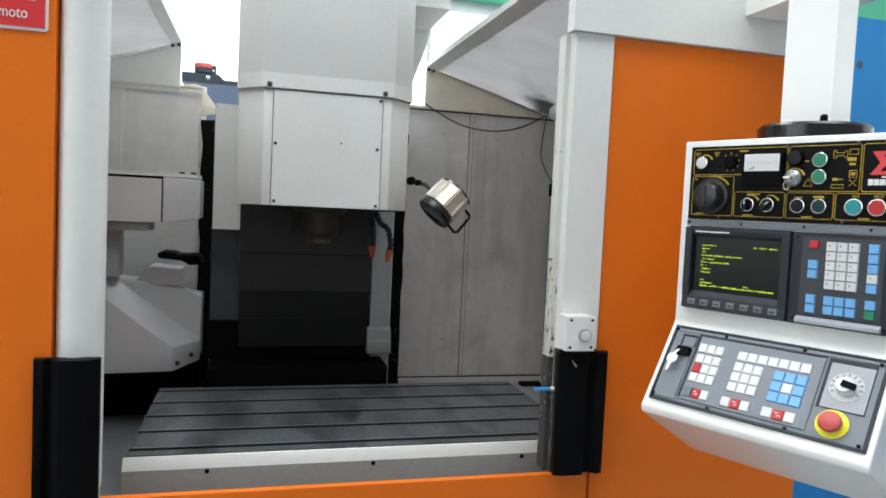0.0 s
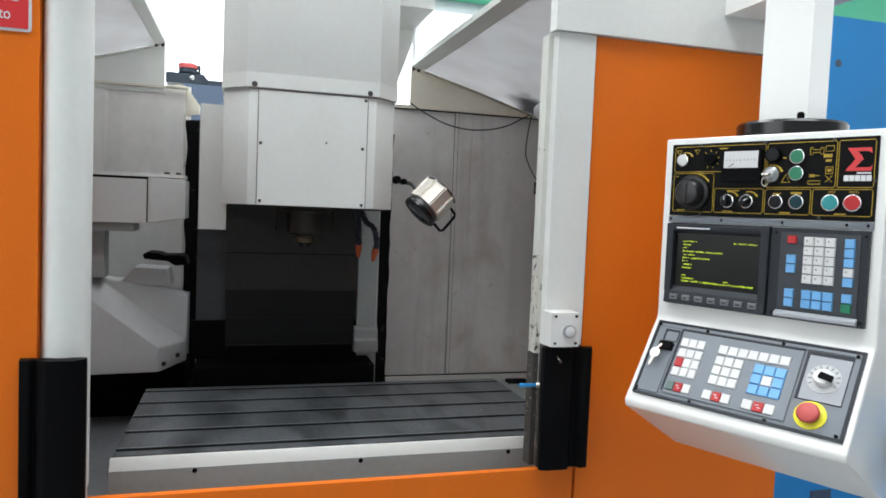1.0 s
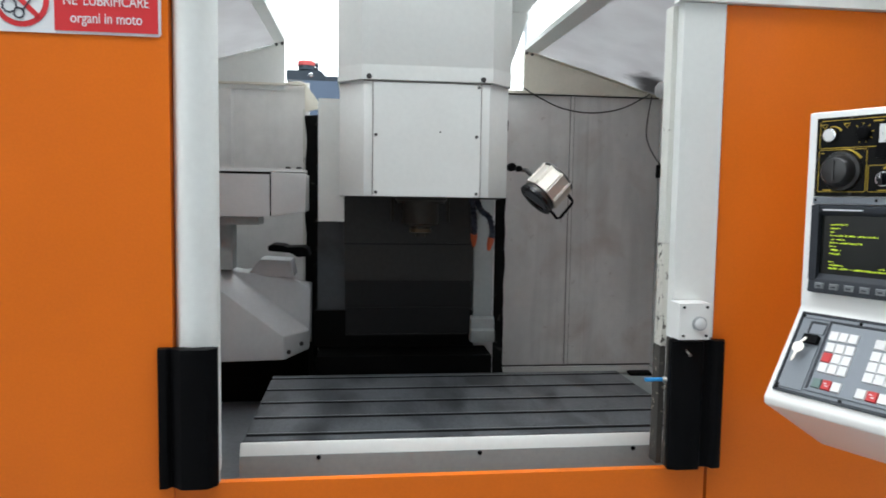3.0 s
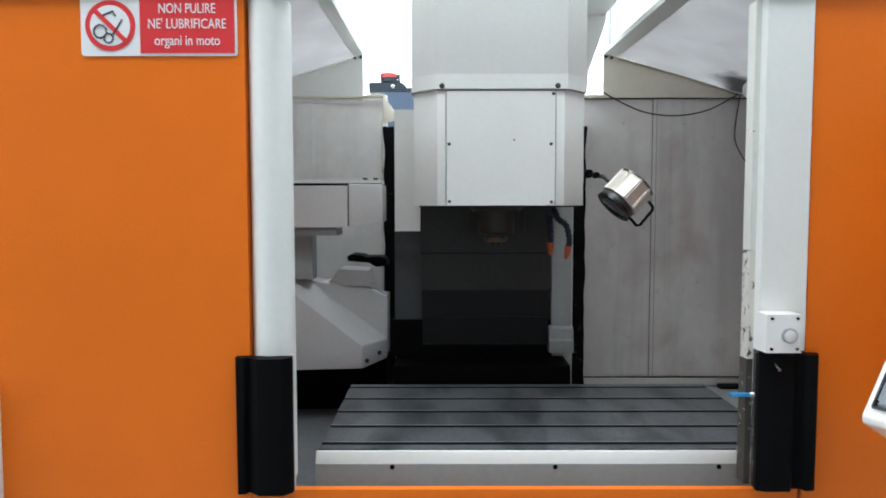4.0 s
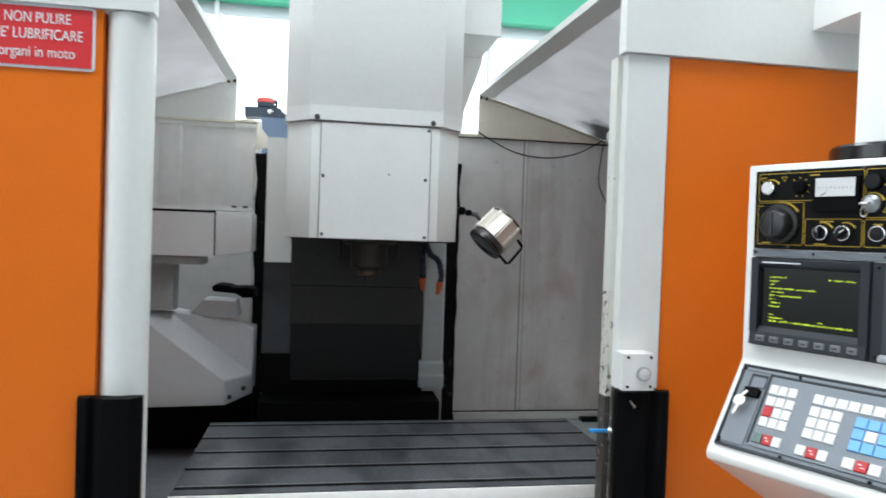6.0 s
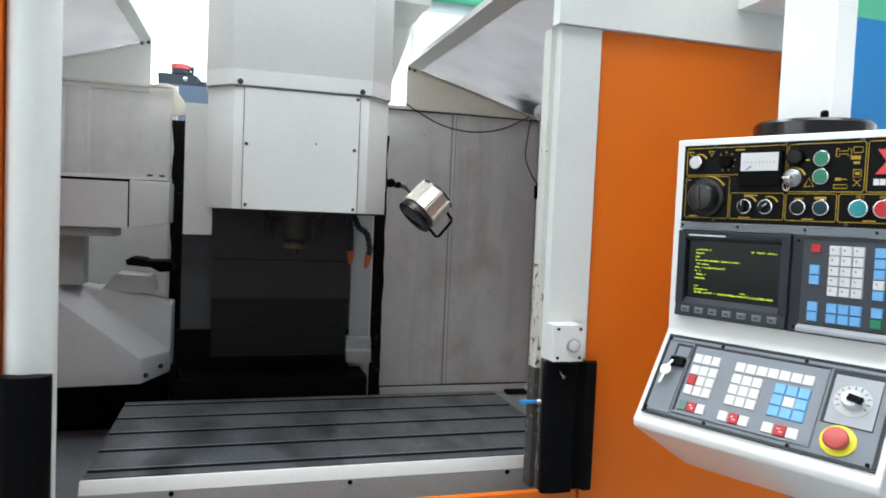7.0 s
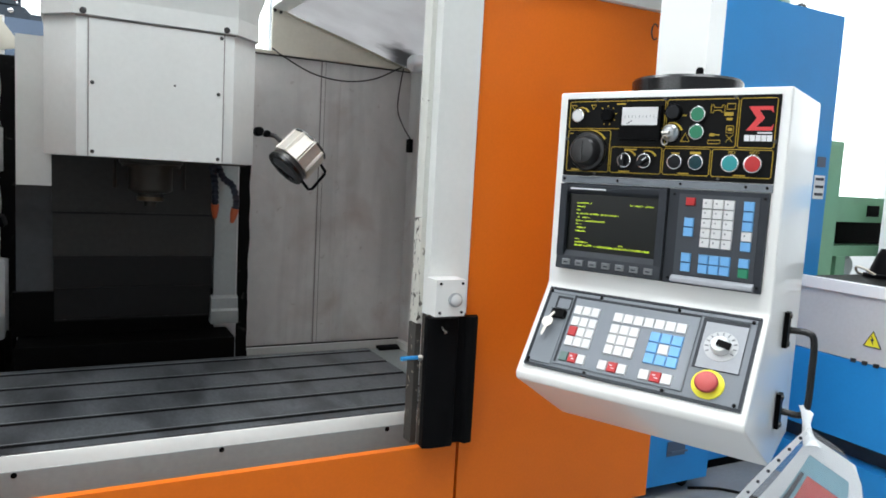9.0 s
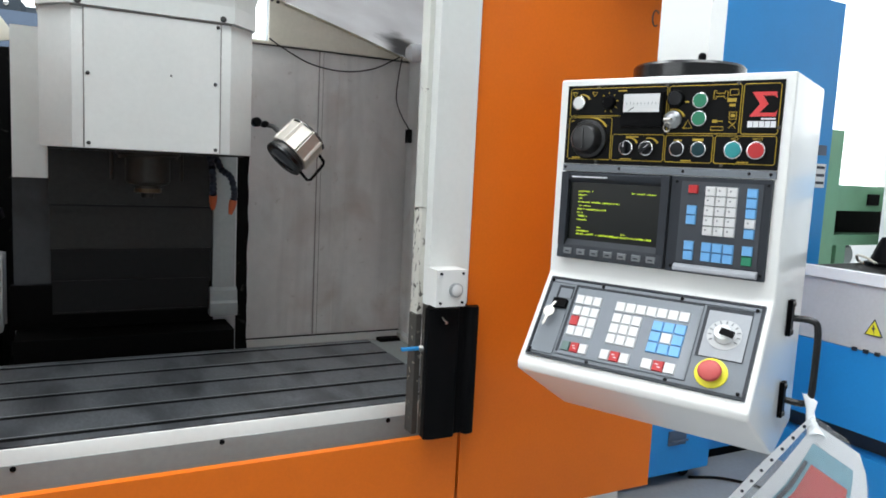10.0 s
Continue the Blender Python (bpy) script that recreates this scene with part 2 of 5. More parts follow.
def stained_panel(name, base, rust=0.5, streak=0.5):
    """Painted inner sheet metal: cloudy film, runs down the sheet and reddish rust drifts."""
    m = material(name, base, 0.38, vary=0.10, bump=0.06, grain=25)
    n, li = m.node_tree.nodes, m.node_tree.links
    b = n["Principled BSDF"]
    colour = b.inputs["Base Color"].links[0].from_socket
    tc = n["Texture Coordinate"]
    for scale, stretch, lo, hi, amount, tint in (
            (2.2, (1.0, 1.0, 0.7), 0.42, 0.68, streak, [c * 0.62 for c in base]),
            (9.0, (1.6, 1.6, 0.12), 0.50, 0.72, streak * 0.8, [c * 0.55 for c in base]),
            (3.4, (1.1, 1.1, 0.9), 0.52, 0.74, rust, (0.36, 0.24, 0.19)),
            (26.0, (1.0, 1.0, 1.0), 0.66, 0.74, rust * 0.8, (0.22, 0.15, 0.11))):
        mp = n.new("ShaderNodeMapping")
        mp.inputs["Scale"].default_value = stretch
        mp.inputs["Location"].default_value = (scale * 0.7, 1.3, scale)
        li.new(tc.outputs["Object"], mp.inputs[0])
        t = n.new("ShaderNodeTexNoise")
        t.inputs["Scale"].default_value, t.inputs["Detail"].default_value, t.inputs["Distortion"].default_value = scale, 6, 0.5
        li.new(mp.outputs[0], t.inputs["Vector"])
        ra = n.new("ShaderNodeMapRange")
        ra.inputs[1].default_value, ra.inputs[2].default_value, ra.inputs[4].default_value = lo, hi, amount
        li.new(t.outputs[0], ra.inputs[0])
        mx = n.new("ShaderNodeMix")
        mx.data_type = 'RGBA'
        li.new(ra.outputs[0], mx.inputs[0])
        li.new(colour, mx.inputs[6])
        mx.inputs[7].default_value = (*tint, 1)
        colour = mx.outputs[2]
    li.new(colour, b.inputs["Base Color"])
    return m


GREY = stained_panel("interior_grey", (0.75, 0.735, 0.72), 0.42, 0.40)
PALE_INNER = stained_panel("interior_pale", (0.80, 0.785, 0.765), 0.05, 0.14)
HOOD = translucent_sheet()
SLEEVE = sheet_plastic()
LENS = lens_glass()


# ---- builders ----
def bevelled(bm, width, segments=2):
    if width > 0:
        es = [e for e in bm.edges if len(e.link_faces) == 2 and e.calc_face_angle(0) > 0.5]
        bmesh.ops.bevel(bm, geom=es, offset=width, segments=segments, affect='EDGES', profile=0.6)
    return bm


def add_box(bm, x0, x1, y0, y1, z0, z1):
    vs = [bm.verts.new((x, y, z)) for x in (x0, x1) for y in (y0, y1) for z in (z0, z1)]
    for f in ((0, 1, 3, 2), (4, 6, 7, 5), (0, 4, 5, 1), (2, 3, 7, 6), (0, 2, 6, 4), (1, 5, 7, 3)):
        bm.faces.new([vs[i] for i in f])
    return bm


def box(x0, x1, y0, y1, z0, z1, bevel=0.003, segments=2):
    return bevelled(add_box(bmesh.new(), x0, x1, y0, y1, z0, z1), bevel, segments)


def prism(profile, lo, hi, axis='x', bevel=0.0, segments=2):
    """A profile of pairs, drawn along an axis: x takes (y, z), y takes (x, z), z takes (x, y)."""
    def at(p, d):
        return {'x': (d, p[0], p[1]), 'y': (p[0], d, p[1]), 'z': (p[0], p[1], d)}[axis]
    bm = bmesh.new()
    a = [bm.verts.new(at(p, lo)) for p in profile]
    b = [bm.verts.new(at(p, hi)) for p in profile]
    k = len(profile)
    bm.faces.new(a)
    bm.faces.new(b[::-1])
    for i in range(k):
        bm.faces.new((a[i], b[i], b[(i + 1) % k], a[(i + 1) % k]))
    bmesh.ops.recalc_face_normals(bm, faces=bm.faces)
    return bevelled(bm, bevel, segments)


def tube(points, radius, seg=12, bm=None, closed=True):
    """A round rod along points; radius may be one number or one a point."""
    bm = bm or bmesh.new()
    pts = [Vector(p) for p in points]
    rad = [radius] * len(pts) if isinstance(radius, (int, float)) else list(radius)
    rings, side = [], None
    for i, p in enumerate(pts):
        a, b = pts[max(0, i - 1)], pts[min(len(pts) - 1, i + 1)]
        d = (b - a).normalized()
        if side is None:
            side = d.orthogonal().normalized()
        side = (side - d * side.dot(d)).normalized()
        up = d.cross(side)
        rings.append([bm.verts.new(p + (side * math.cos(k * 2 * math.pi / seg) + up * math.sin(k * 2 * math.pi / seg)) * rad[i]) for k in range(seg)])
    for r, s in zip(rings, rings[1:]):
        for k in range(seg):
            bm.faces.new((r[k], r[(k + 1) % seg], s[(k + 1) % seg], s[k]))
    if closed:
        bm.faces.new(rings[0][::-1])
        bm.faces.new(rings[-1])
    return bm


def lathe(centre, direction, steps, seg=28):
    """A turned body: steps of (distance along direction, radius)."""
    d, c = Vector(direction).normalized(), Vector(centre)
    s = d.orthogonal().normalized()
    u = d.cross(s)
    bm = bmesh.new()
    rings = [[bm.verts.new(c + d * h + (s * math.cos(k * 2 * math.pi / seg) + u * math.sin(k * 2 * math.pi / seg)) * max(r, 1e-4)) for k in range(seg)] for h, r in steps]
    for a, b in zip(rings, rings[1:]):
        for k in range(seg):
            bm.faces.new((a[k], a[(k + 1) % seg], b[(k + 1) % seg], b[k]))
    bm.faces.new(rings[0][::-1])
    bm.faces.new(rings[-1])
    bmesh.ops.recalc_face_normals(bm, faces=bm.faces)
    return bm


def smooth_line(points, steps=8):
    """A Catmull-Rom line through points."""
    p = [Vector(q) for q in points]
    p = [2 * p[0] - p[1], *p, 2 * p[-1] - p[-2]]
    out = []
    for i in range(1, len(p) - 2):
        for k in range(steps):
            t = k / steps
            a, b, c, d = p[i - 1:i + 3]
            out.append(0.5 * (2 * b + (c - a) * t + (2 * a - 5 * b + 4 * c - d) * t * t + (3 * b - a - 3 * c + d) * t ** 3))
    return out + [p[-2]]


def mesh_of(name, bm, mat, sharp=0.6):
    me = bpy.data.meshes.new(name)
    bmesh.ops.recalc_face_normals(bm, faces=bm.faces)
    for f in bm.faces:
        f.smooth = True
    for e in bm.edges:
        if len(e.link_faces) == 2 and e.calc_face_angle(0) > sharp:
            e.smooth = False
    bm.to_mesh(me)
    bm.free()
    me.materials.append(mat)
    return me


def part(name, bm, mat, parent, label="", m=None):
    ob = new(name, mesh_of(name, bm, mat))
    ob.parent = parent
    if parent is not None and parent.type == 'MESH':
        ob.matrix_parent_inverse = Matrix.Identity(4)
    if m is not None:
        ob.matrix_basis = m
    if label:
        tagged(ob, label)
    return ob


def thing(name, label, category, m=None, group="", kind=""):
    ob = new(name)
    ob.empty_display_size = 0.1
    if m is not None:
        ob.matrix_basis = m
    return tagged(ob, label, category, group, kind)


def solid(name, bm, mat, label, category="", group="", kind="", m=None):
    ob = new(name, mesh_of(name, bm, mat))
    if m is not None:
        ob.matrix_basis = m
    return tagged(ob, label, category, group, kind)


def lettering(name, words, size, mat, parent, m, label="", width=None):
    """Words as a thin mesh, standing in the local x-z plane and facing -y, centred."""
    cu = bpy.data.curves.new(name, 'FONT')
    cu.body, cu.size, cu.align_x, cu.align_y, cu.extrude = words, size, 'CENTER', 'CENTER', 0.0006
    tmp = new(name + "_tmp", cu)
    me = bpy.data.meshes.new_from_object(tmp.evaluated_get(bpy.context.evaluated_depsgraph_get()))
    bpy.data.objects.remove(tmp)
    bpy.data.curves.remove(cu)
    if width:
        w = max(v.co.x for v in me.vertices) - min(v.co.x for v in me.vertices)
        me.transform(Matrix.Diagonal((width / w, 1, 1, 1)))
    me.transform(Matrix.Rotation(radians(90), 4, 'X'))
    me.materials.clear()
    me.materials.append(mat)
    me.name = name
    ob = new(name, me)
    ob.parent = parent
    ob.matrix_basis = m
    if label:
        tagged(ob, label)
    return ob


# ---- the hall ----
def hall():
    f = solid("floor", box(-9, 14, -7, 10.2, -0.2, 0, 0), CONCRETE, "grey concrete workshop floor, worn smooth", "floor", kind="structure")
    solid("wall_south", box(-9, 14, -7.2, -7, 0, 7, 0), HALL_GREY, "plain grey workshop wall", "wall", kind="structure")
    solid("wall_west", box(-9.2, -9, -7, 10.2, 0, 7, 0), HALL_GREY, "plain grey workshop wall", "wall", kind="structure")
    solid("wall_east", box(14, 14.2, -7, 10.2, 0, 7, 0), HALL_WHITE, "plain white workshop wall", "wall", kind="structure")
    # end wall: low plinth, tall frosted glazing, green fascia above
    w = solid("wall_north", box(-9, 14, 10.0, 10.2, 0, 7, 0), HALL_SHADED, "workshop end wall, greyed for the weak light under the fascia", "wall", kind="structure")
    part("fascia", box(-9, 14, 9.72, 9.99, 5.17, 6.6, 0.01), BAND_GREEN, w, "light green painted fascia band")
    part("pillar", box(-1.90, -1.84, 9.86, 9.99, 0.0, 5.16, 0.01), HALL_WHITE, w, "white wall pillar")
    for i in range(10):
        x = -8.4 + i * 2.2
        win = solid("window_%d" % (i + 1), box(x, x + 2.08, 9.93, 9.985, 0.9, 4.95, 0.004), GLAZING, "bright frosted daylight glazing in the end wall", "window", kind="structure")
        part("window_frame", box(x - 0.06, x, 9.90, 9.985, 0.85, 4.99, 0.004), HALL_WHITE, win)
    for i in range(6):
        y = -6.0 + i * 2.6
        solid("window_%d" % (i + 11), box(13.93, 13.99, y, y + 2.4, 0.9, 6.6, 0.004), GLAZING, "bright frosted daylight glazing in the side wall", "window", kind="structure")
    for i in range(3):
        y = -6.0 + i * 2.4
        solid("window_%d" % (i + 17), box(-8.99, -8.93, y, y + 2.2, 1.2, 5.0, 0.004), GLAZING, "bright frosted daylight glazing in the side wall", "window", kind="structure")
    solid("ceiling", box(-9, 14, -7, 10.2, 7, 7.2, 0), HALL_WHITE, "white workshop roof lining", "ceiling", kind="structure")
    for i, y in enumerate((-2.6, 2.6, 6.6)):
        solid("rooflight_%d" % (i + 1), box(-2, 9, y - 1.1, y + 1.1, 6.9, 6.99, 0.01), ROOF_GLAZING, "long translucent roof light", "rooflight", kind="structure")


hall()

# ---- the machining centre ----
machine = thing("machining_center", "white and orange vertical machining center, doors slid open", "milling machine")
FRONT_L, FRONT_R = -1.334, 1.40


def enclosure():
    # left fixed panel and its rounded post
    part("front_panel", box(FRONT_L, -0.666, 0.0, 0.04, 0.62, 2.094, 0.008, 3), ORANGE, machine, "glossy orange sheet-metal panel")
    post = prism([(-0.667, 0.060)] + [(-0.6165 - 0.051 * math.cos(a), 0.048 - 0.056 * math.sin(a)) for a in np.linspace(0.05, math.pi - 0.05, 15)] + [(-0.566, 0.060)], 0.90, 2.094, 'z')
    part("post", post, WHITE, machine, "rounded white door post")
    part("post_back", box(-0.70, -0.568, 0.062, 0.076, 0.90, 2.094, 0.001), WHITE, machine)
    part("post_fillet", box(-0.700, -0.6685, 0.041, 0.061, 0.90, 2.094, 0.001), DARK, machine)
    # right post with worn inner return
    part("post", box(0.591, 0.703, 0.0, 0.035, 1.236, 2.094, 0.004), WHITE, machine, "flat white door post")
    part("post_foot", box(0.593, 0.703, 0.004, 0.035, 0.885, 1.235, 0.002), RUST, machine, "rusty lower part of the door post")
    part("post_seal", box(0.5765, 0.592, 0.037, 0.080, 0.885, 1.205, 0.003), RUST, machine, "dark rusty door seal")
    part("post_edge", box(0.5775, 0.592, 0.0352, 0.078, 1.482, 2.093, 0.004), WORN_WHITE, machine, "worn white edge with bare rusty patches")
    part("post_edge", box(0.5775, 0.592, 0.0352, 0.078, 1.207, 1.480, 0.003), CHIPPED, machine, "badly chipped white edge")
    part("front_panel", box(0.708, FRONT_R, 0.006, 0.05, 0.62, 2.094, 0.008, 3), ORANGE, machine, "glossy orange sheet-metal panel")
    # header beams and apron
    part("beam", box(FRONT_L - 0.02, -0.5555, -0.012, 0.03, 2.096, 2.40, 0.006), WHITE, machine, "white header beam")
    part("beam", box(0.577, FRONT_R + 0.02, -0.012, 0.03, 2.096, 2.40, 0.006), WHITE, machine, "white header beam")
    part("apron", box(-0.700, 0.698, 0.004, 0.026, 0.62, 0.884, 0.005), ORANGE, machine, "orange lower apron panel")
    # hood edge rails and slanting hood sheets
    for s in (-1, 1):
        w = 0.634 if s > 0 else 0.609
        rail = bmesh.new()
        # a flat strip on edge folds: broad underside, short upturned inner lip
        prof = [(0.564, 0.010), (w, 0.0), (w, 0.006), (0.568, 0.017), (0.568, 0.034), (0.564, 0.034)]
        ends = [[rail.verts.new((s * x, y, z + k)) for x, z in prof] for y, k in ((0.032, 2.264), (1.645, 2.285))]
        for i in range(6):
            rail.faces.new((ends[0][i], ends[0][(i + 1) % 6], ends[1][(i + 1) % 6], ends[1][i]))
        rail.faces.new(ends[0])
        rail.faces.new(ends[1][::-1])
        part("hood_rail", rail, WHITE, machine, "white folded hood rail")
        hood = bmesh.new()
        out = 2.106 if s > 0 else 2.086
        hv = [hood.verts.new(q) for q in ((s * (w + 0.001), 0.032, 2.272), (s * 1.262, 0.032, out - 0.006), (s * 1.262, 1.645, out), (s * (w + 0.001), 1.645, 2.293))]
        hw = [hood.verts.new(v.co - Vector((0, 0, 0.008))) for v in hv]
        for q in (hv, hw[::-1], *[(hv[i], hw[i], hw[(i + 1) % 4], hv[(i + 1) % 4]) for i in range(4)]):
            hood.faces.new(q)
        part("hood", hood, HOOD, machine, "stained translucent slanting hood sheet")
        low = min(2.1065, out - 0.012)
        gus = prism([(s * 0.566, 2.302), (s * w, 2.285), (s * 1.262, out - 0.009), (s * 1.262, low), (s * 0.566, low)], 1.646, 1.659, 'y')
        part("gusset", gus, CREAM if s > 0 else WHITE, machine, "aged cream triangular gusset" if s > 0 else "white triangular gusset")
        part("gusset_lip", tube([(s * w, 1.638, 2.276), (s * 0.95, 1.638, 2.276 - (0.95 - w) * (2.285 - out) / (1.262 - w)), (s * 1.24, 1.638, out - 0.010)], 0.0055, 8), LIP if s > 0 else WHITE, machine, "folded gusset lip")
        lo, hi = sorted((s * 0.46, s * 1.26))
        part("wall_lip", box(lo, hi, 1.632, 1.6455, 2.094, 2.104, 0.002), CREAM, machine, "yellowed folded wall lip")
        for k in (0.576, 0.603):
            part("screw", lathe((s * k, 1.638, 2.288 - (k - 0.566) * 0.2), (0, 1, 0), [(0, 0.006), (0.008, 0.008)], 10), DARK_STEEL, machine)
        # rear inner walls with folded seams, side walls
        lo, hi = sorted((s * 0.455, s * 1.26))
        part("rear_panel", box(lo, hi, 1.66, 1.69, 0.60, 2.112, 0.002), GREY if s > 0 else PALE_INNER, machine, "grey stained inner rear panel" if s > 0 else "pale inner rear panel")
        # the sheets overlap in a shallow pressed fold with a grimy edge
        rib = prism([(s * 0.798, 1.6599), (s * 0.810, 1.651), (s * 0.840, 1.6535), (s * 0.880, 1.651), (s * 0.900, 1.6599)], 0.765, 2.093, 'z')
        part("seam_rib", rib, GREY if s > 0 else PALE_INNER, machine)
        if s > 0:
            part("seam_line", box(0.8010, 0.8060, 1.6535, 1.6562, 0.765, 2.093, 0), SOFT_SEAM, machine, "grimy sheet joint")
            part("seam_line", box(0.8210, 0.8230, 1.6500, 1.6525, 0.765, 2.093, 0), SOFT_SEAM, machine, "grimy sheet joint")
        if s > 0:
            lo, hi = 0.480, 1.25
            part("skirt", box(lo, hi, 1.625, 1.657, 0.725, 0.757, 0.004), WHITE, machine, "white folded skirting flange")
        lo, hi = sorted((s * 1.262, s * 1.285))
        part("side_panel", box(lo, hi, 0.125, 1.69, 0.5, 2.16, 0.002), GREY if s > 0 else PALE_INNER, machine, "grey stained side panel")
        if s > 0:
            part("skirt", box(1.232, 1.26, 0.9, 1.62, 0.725, 0.757, 0.004), WHITE, machine)
        lo, hi = (0.416, 0.473) if s > 0 else (-0.464, -0.408)
        bm, rings = bmesh.new(), []
        for i in range(86):
            z = 0.722 + i * 0.0145
            d = 0.004 * (i % 2)
            a, b = (noise.noise((s * 3.1, z * 9, k)) * 0.008 for k in (0.0, 5.0))
            rings.append([bm.verts.new(q) for q in ((lo + a, 1.612, z), (lo + a, 1.570 + d, z), (hi + b, 1.570 + d, z), (hi + b, 1.612, z))])
        for p, q in zip(rings, rings[1:]):
            for k in range(4):
                bm.faces.new((p[k], p[(k + 1) % 4], q[(k + 1) % 4], q[k]))
        bm.faces.new(rings[0])
        bm.faces.new(rings[-1][::-1])
        part("gaiter", bm, RUBBER, machine, "black oily pleated rubber gaiter")
    # outer ends, back and base, seen only where the covers leave a gap
    part("end_panel", box(FRONT_L, FRONT_L + 0.03, 0.042, 1.9, 0.62, 2.09, 0.004), ORANGE, machine)
    part("end_panel", box(FRONT_R - 0.03, FRONT_R, 0.052, 1.9, 0.62, 2.09, 0.004), ORANGE, machine)
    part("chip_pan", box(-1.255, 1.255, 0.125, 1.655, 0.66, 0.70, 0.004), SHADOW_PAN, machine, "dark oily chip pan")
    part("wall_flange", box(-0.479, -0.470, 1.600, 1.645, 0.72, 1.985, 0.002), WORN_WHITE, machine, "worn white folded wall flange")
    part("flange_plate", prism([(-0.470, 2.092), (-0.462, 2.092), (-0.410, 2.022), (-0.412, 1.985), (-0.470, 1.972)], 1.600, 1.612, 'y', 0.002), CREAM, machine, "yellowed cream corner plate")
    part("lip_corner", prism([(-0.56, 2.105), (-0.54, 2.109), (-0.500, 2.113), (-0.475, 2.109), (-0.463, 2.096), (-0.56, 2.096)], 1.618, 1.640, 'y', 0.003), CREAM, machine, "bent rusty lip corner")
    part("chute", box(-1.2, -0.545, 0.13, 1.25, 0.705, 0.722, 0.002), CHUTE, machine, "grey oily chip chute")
    part("chute", box(0.79, 1.25, 0.13, 1.62, 0.705, 0.720, 0.002), OILY_SHADED_WHITE, machine, "pale oily chip chute")
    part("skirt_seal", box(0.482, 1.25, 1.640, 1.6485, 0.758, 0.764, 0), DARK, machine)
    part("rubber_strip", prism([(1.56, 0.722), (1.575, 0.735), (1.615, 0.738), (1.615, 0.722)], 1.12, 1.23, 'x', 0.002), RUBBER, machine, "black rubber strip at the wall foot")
    # dark strip painting the shadow line below the lip
    part("lip_shadow_gap", box(0.47, 1.25, 1.648, 1.6595, 2.089, 2.0935, 0), DARK, machine, "dark strip for the shadow under the wall lip")
    # added black box: paints the shade under the tool changer housing
    part("under_housing_shade", box(-1.25, -0.43, 1.26, 1.60, 0.703, 0.93, 0.004), SHADOW_PAN, machine, "added black box for the shade under the housing")
    # added black sheet, keeps background light from showing behind the column
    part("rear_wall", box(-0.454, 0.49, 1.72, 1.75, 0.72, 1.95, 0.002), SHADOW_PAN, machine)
    part("base", box(-1.30, 1.365, 0.10, 1.85, 0.0, 0.655, 0.02), WHITE, machine, "white cast machine base")


def panel_hook():
    a = [(1.276 + 0.012 * math.cos(t), 0.002, 2.038 + 0.022 * math.sin(t)) for t in np.linspace(0.7, 5.4, 14)]
    part("hook", tube(a, 0.0022, 6), DARK_STEEL, machine, "small wire hook")


def black_covers():
    # pressed black sheet over the right door's lower post, and over the left one
    r = prism([(0.583, 0.0), (0.578, -0.03), (0.600, -0.038), (0.660, -0.038), (0.672, -0.018), (0.690, -0.018), (0.700, -0.035), (0.722, -0.032), (0.736, -0.002)], 0.894, 1.232, 'z', 0.0015, 1)
    c = part("door_cover", r, BLACK, machine, "black folded sheet-metal door cover")
    part("hook", tube(smooth_line([(0.614, -0.037, 1.212), (0.614, -0.049, 1.206), (0.621, -0.050, 1.200), (0.620, -0.043, 1.196)], 4), 0.0022, 8), STEEL, c)
    l = prism([(-0.700, 0.0), (-0.694, -0.030), (-0.676, -0.030), (-0.668, -0.016), (-0.64, -0.040), (-0.58, -0.040), (-0.5600, -0.018), (-0.5600, 0.0)], 0.885, 1.225, 'z', 0.0015, 1)
    part("door_cover", l, BLACK, machine, "black folded sheet-metal door cover")
    part("door_edge", box(-0.5640, -0.5602, 0.001, 0.014, 0.886, 1.225, 0.0008), WORN_WHITE, machine, "chipped white door edge")


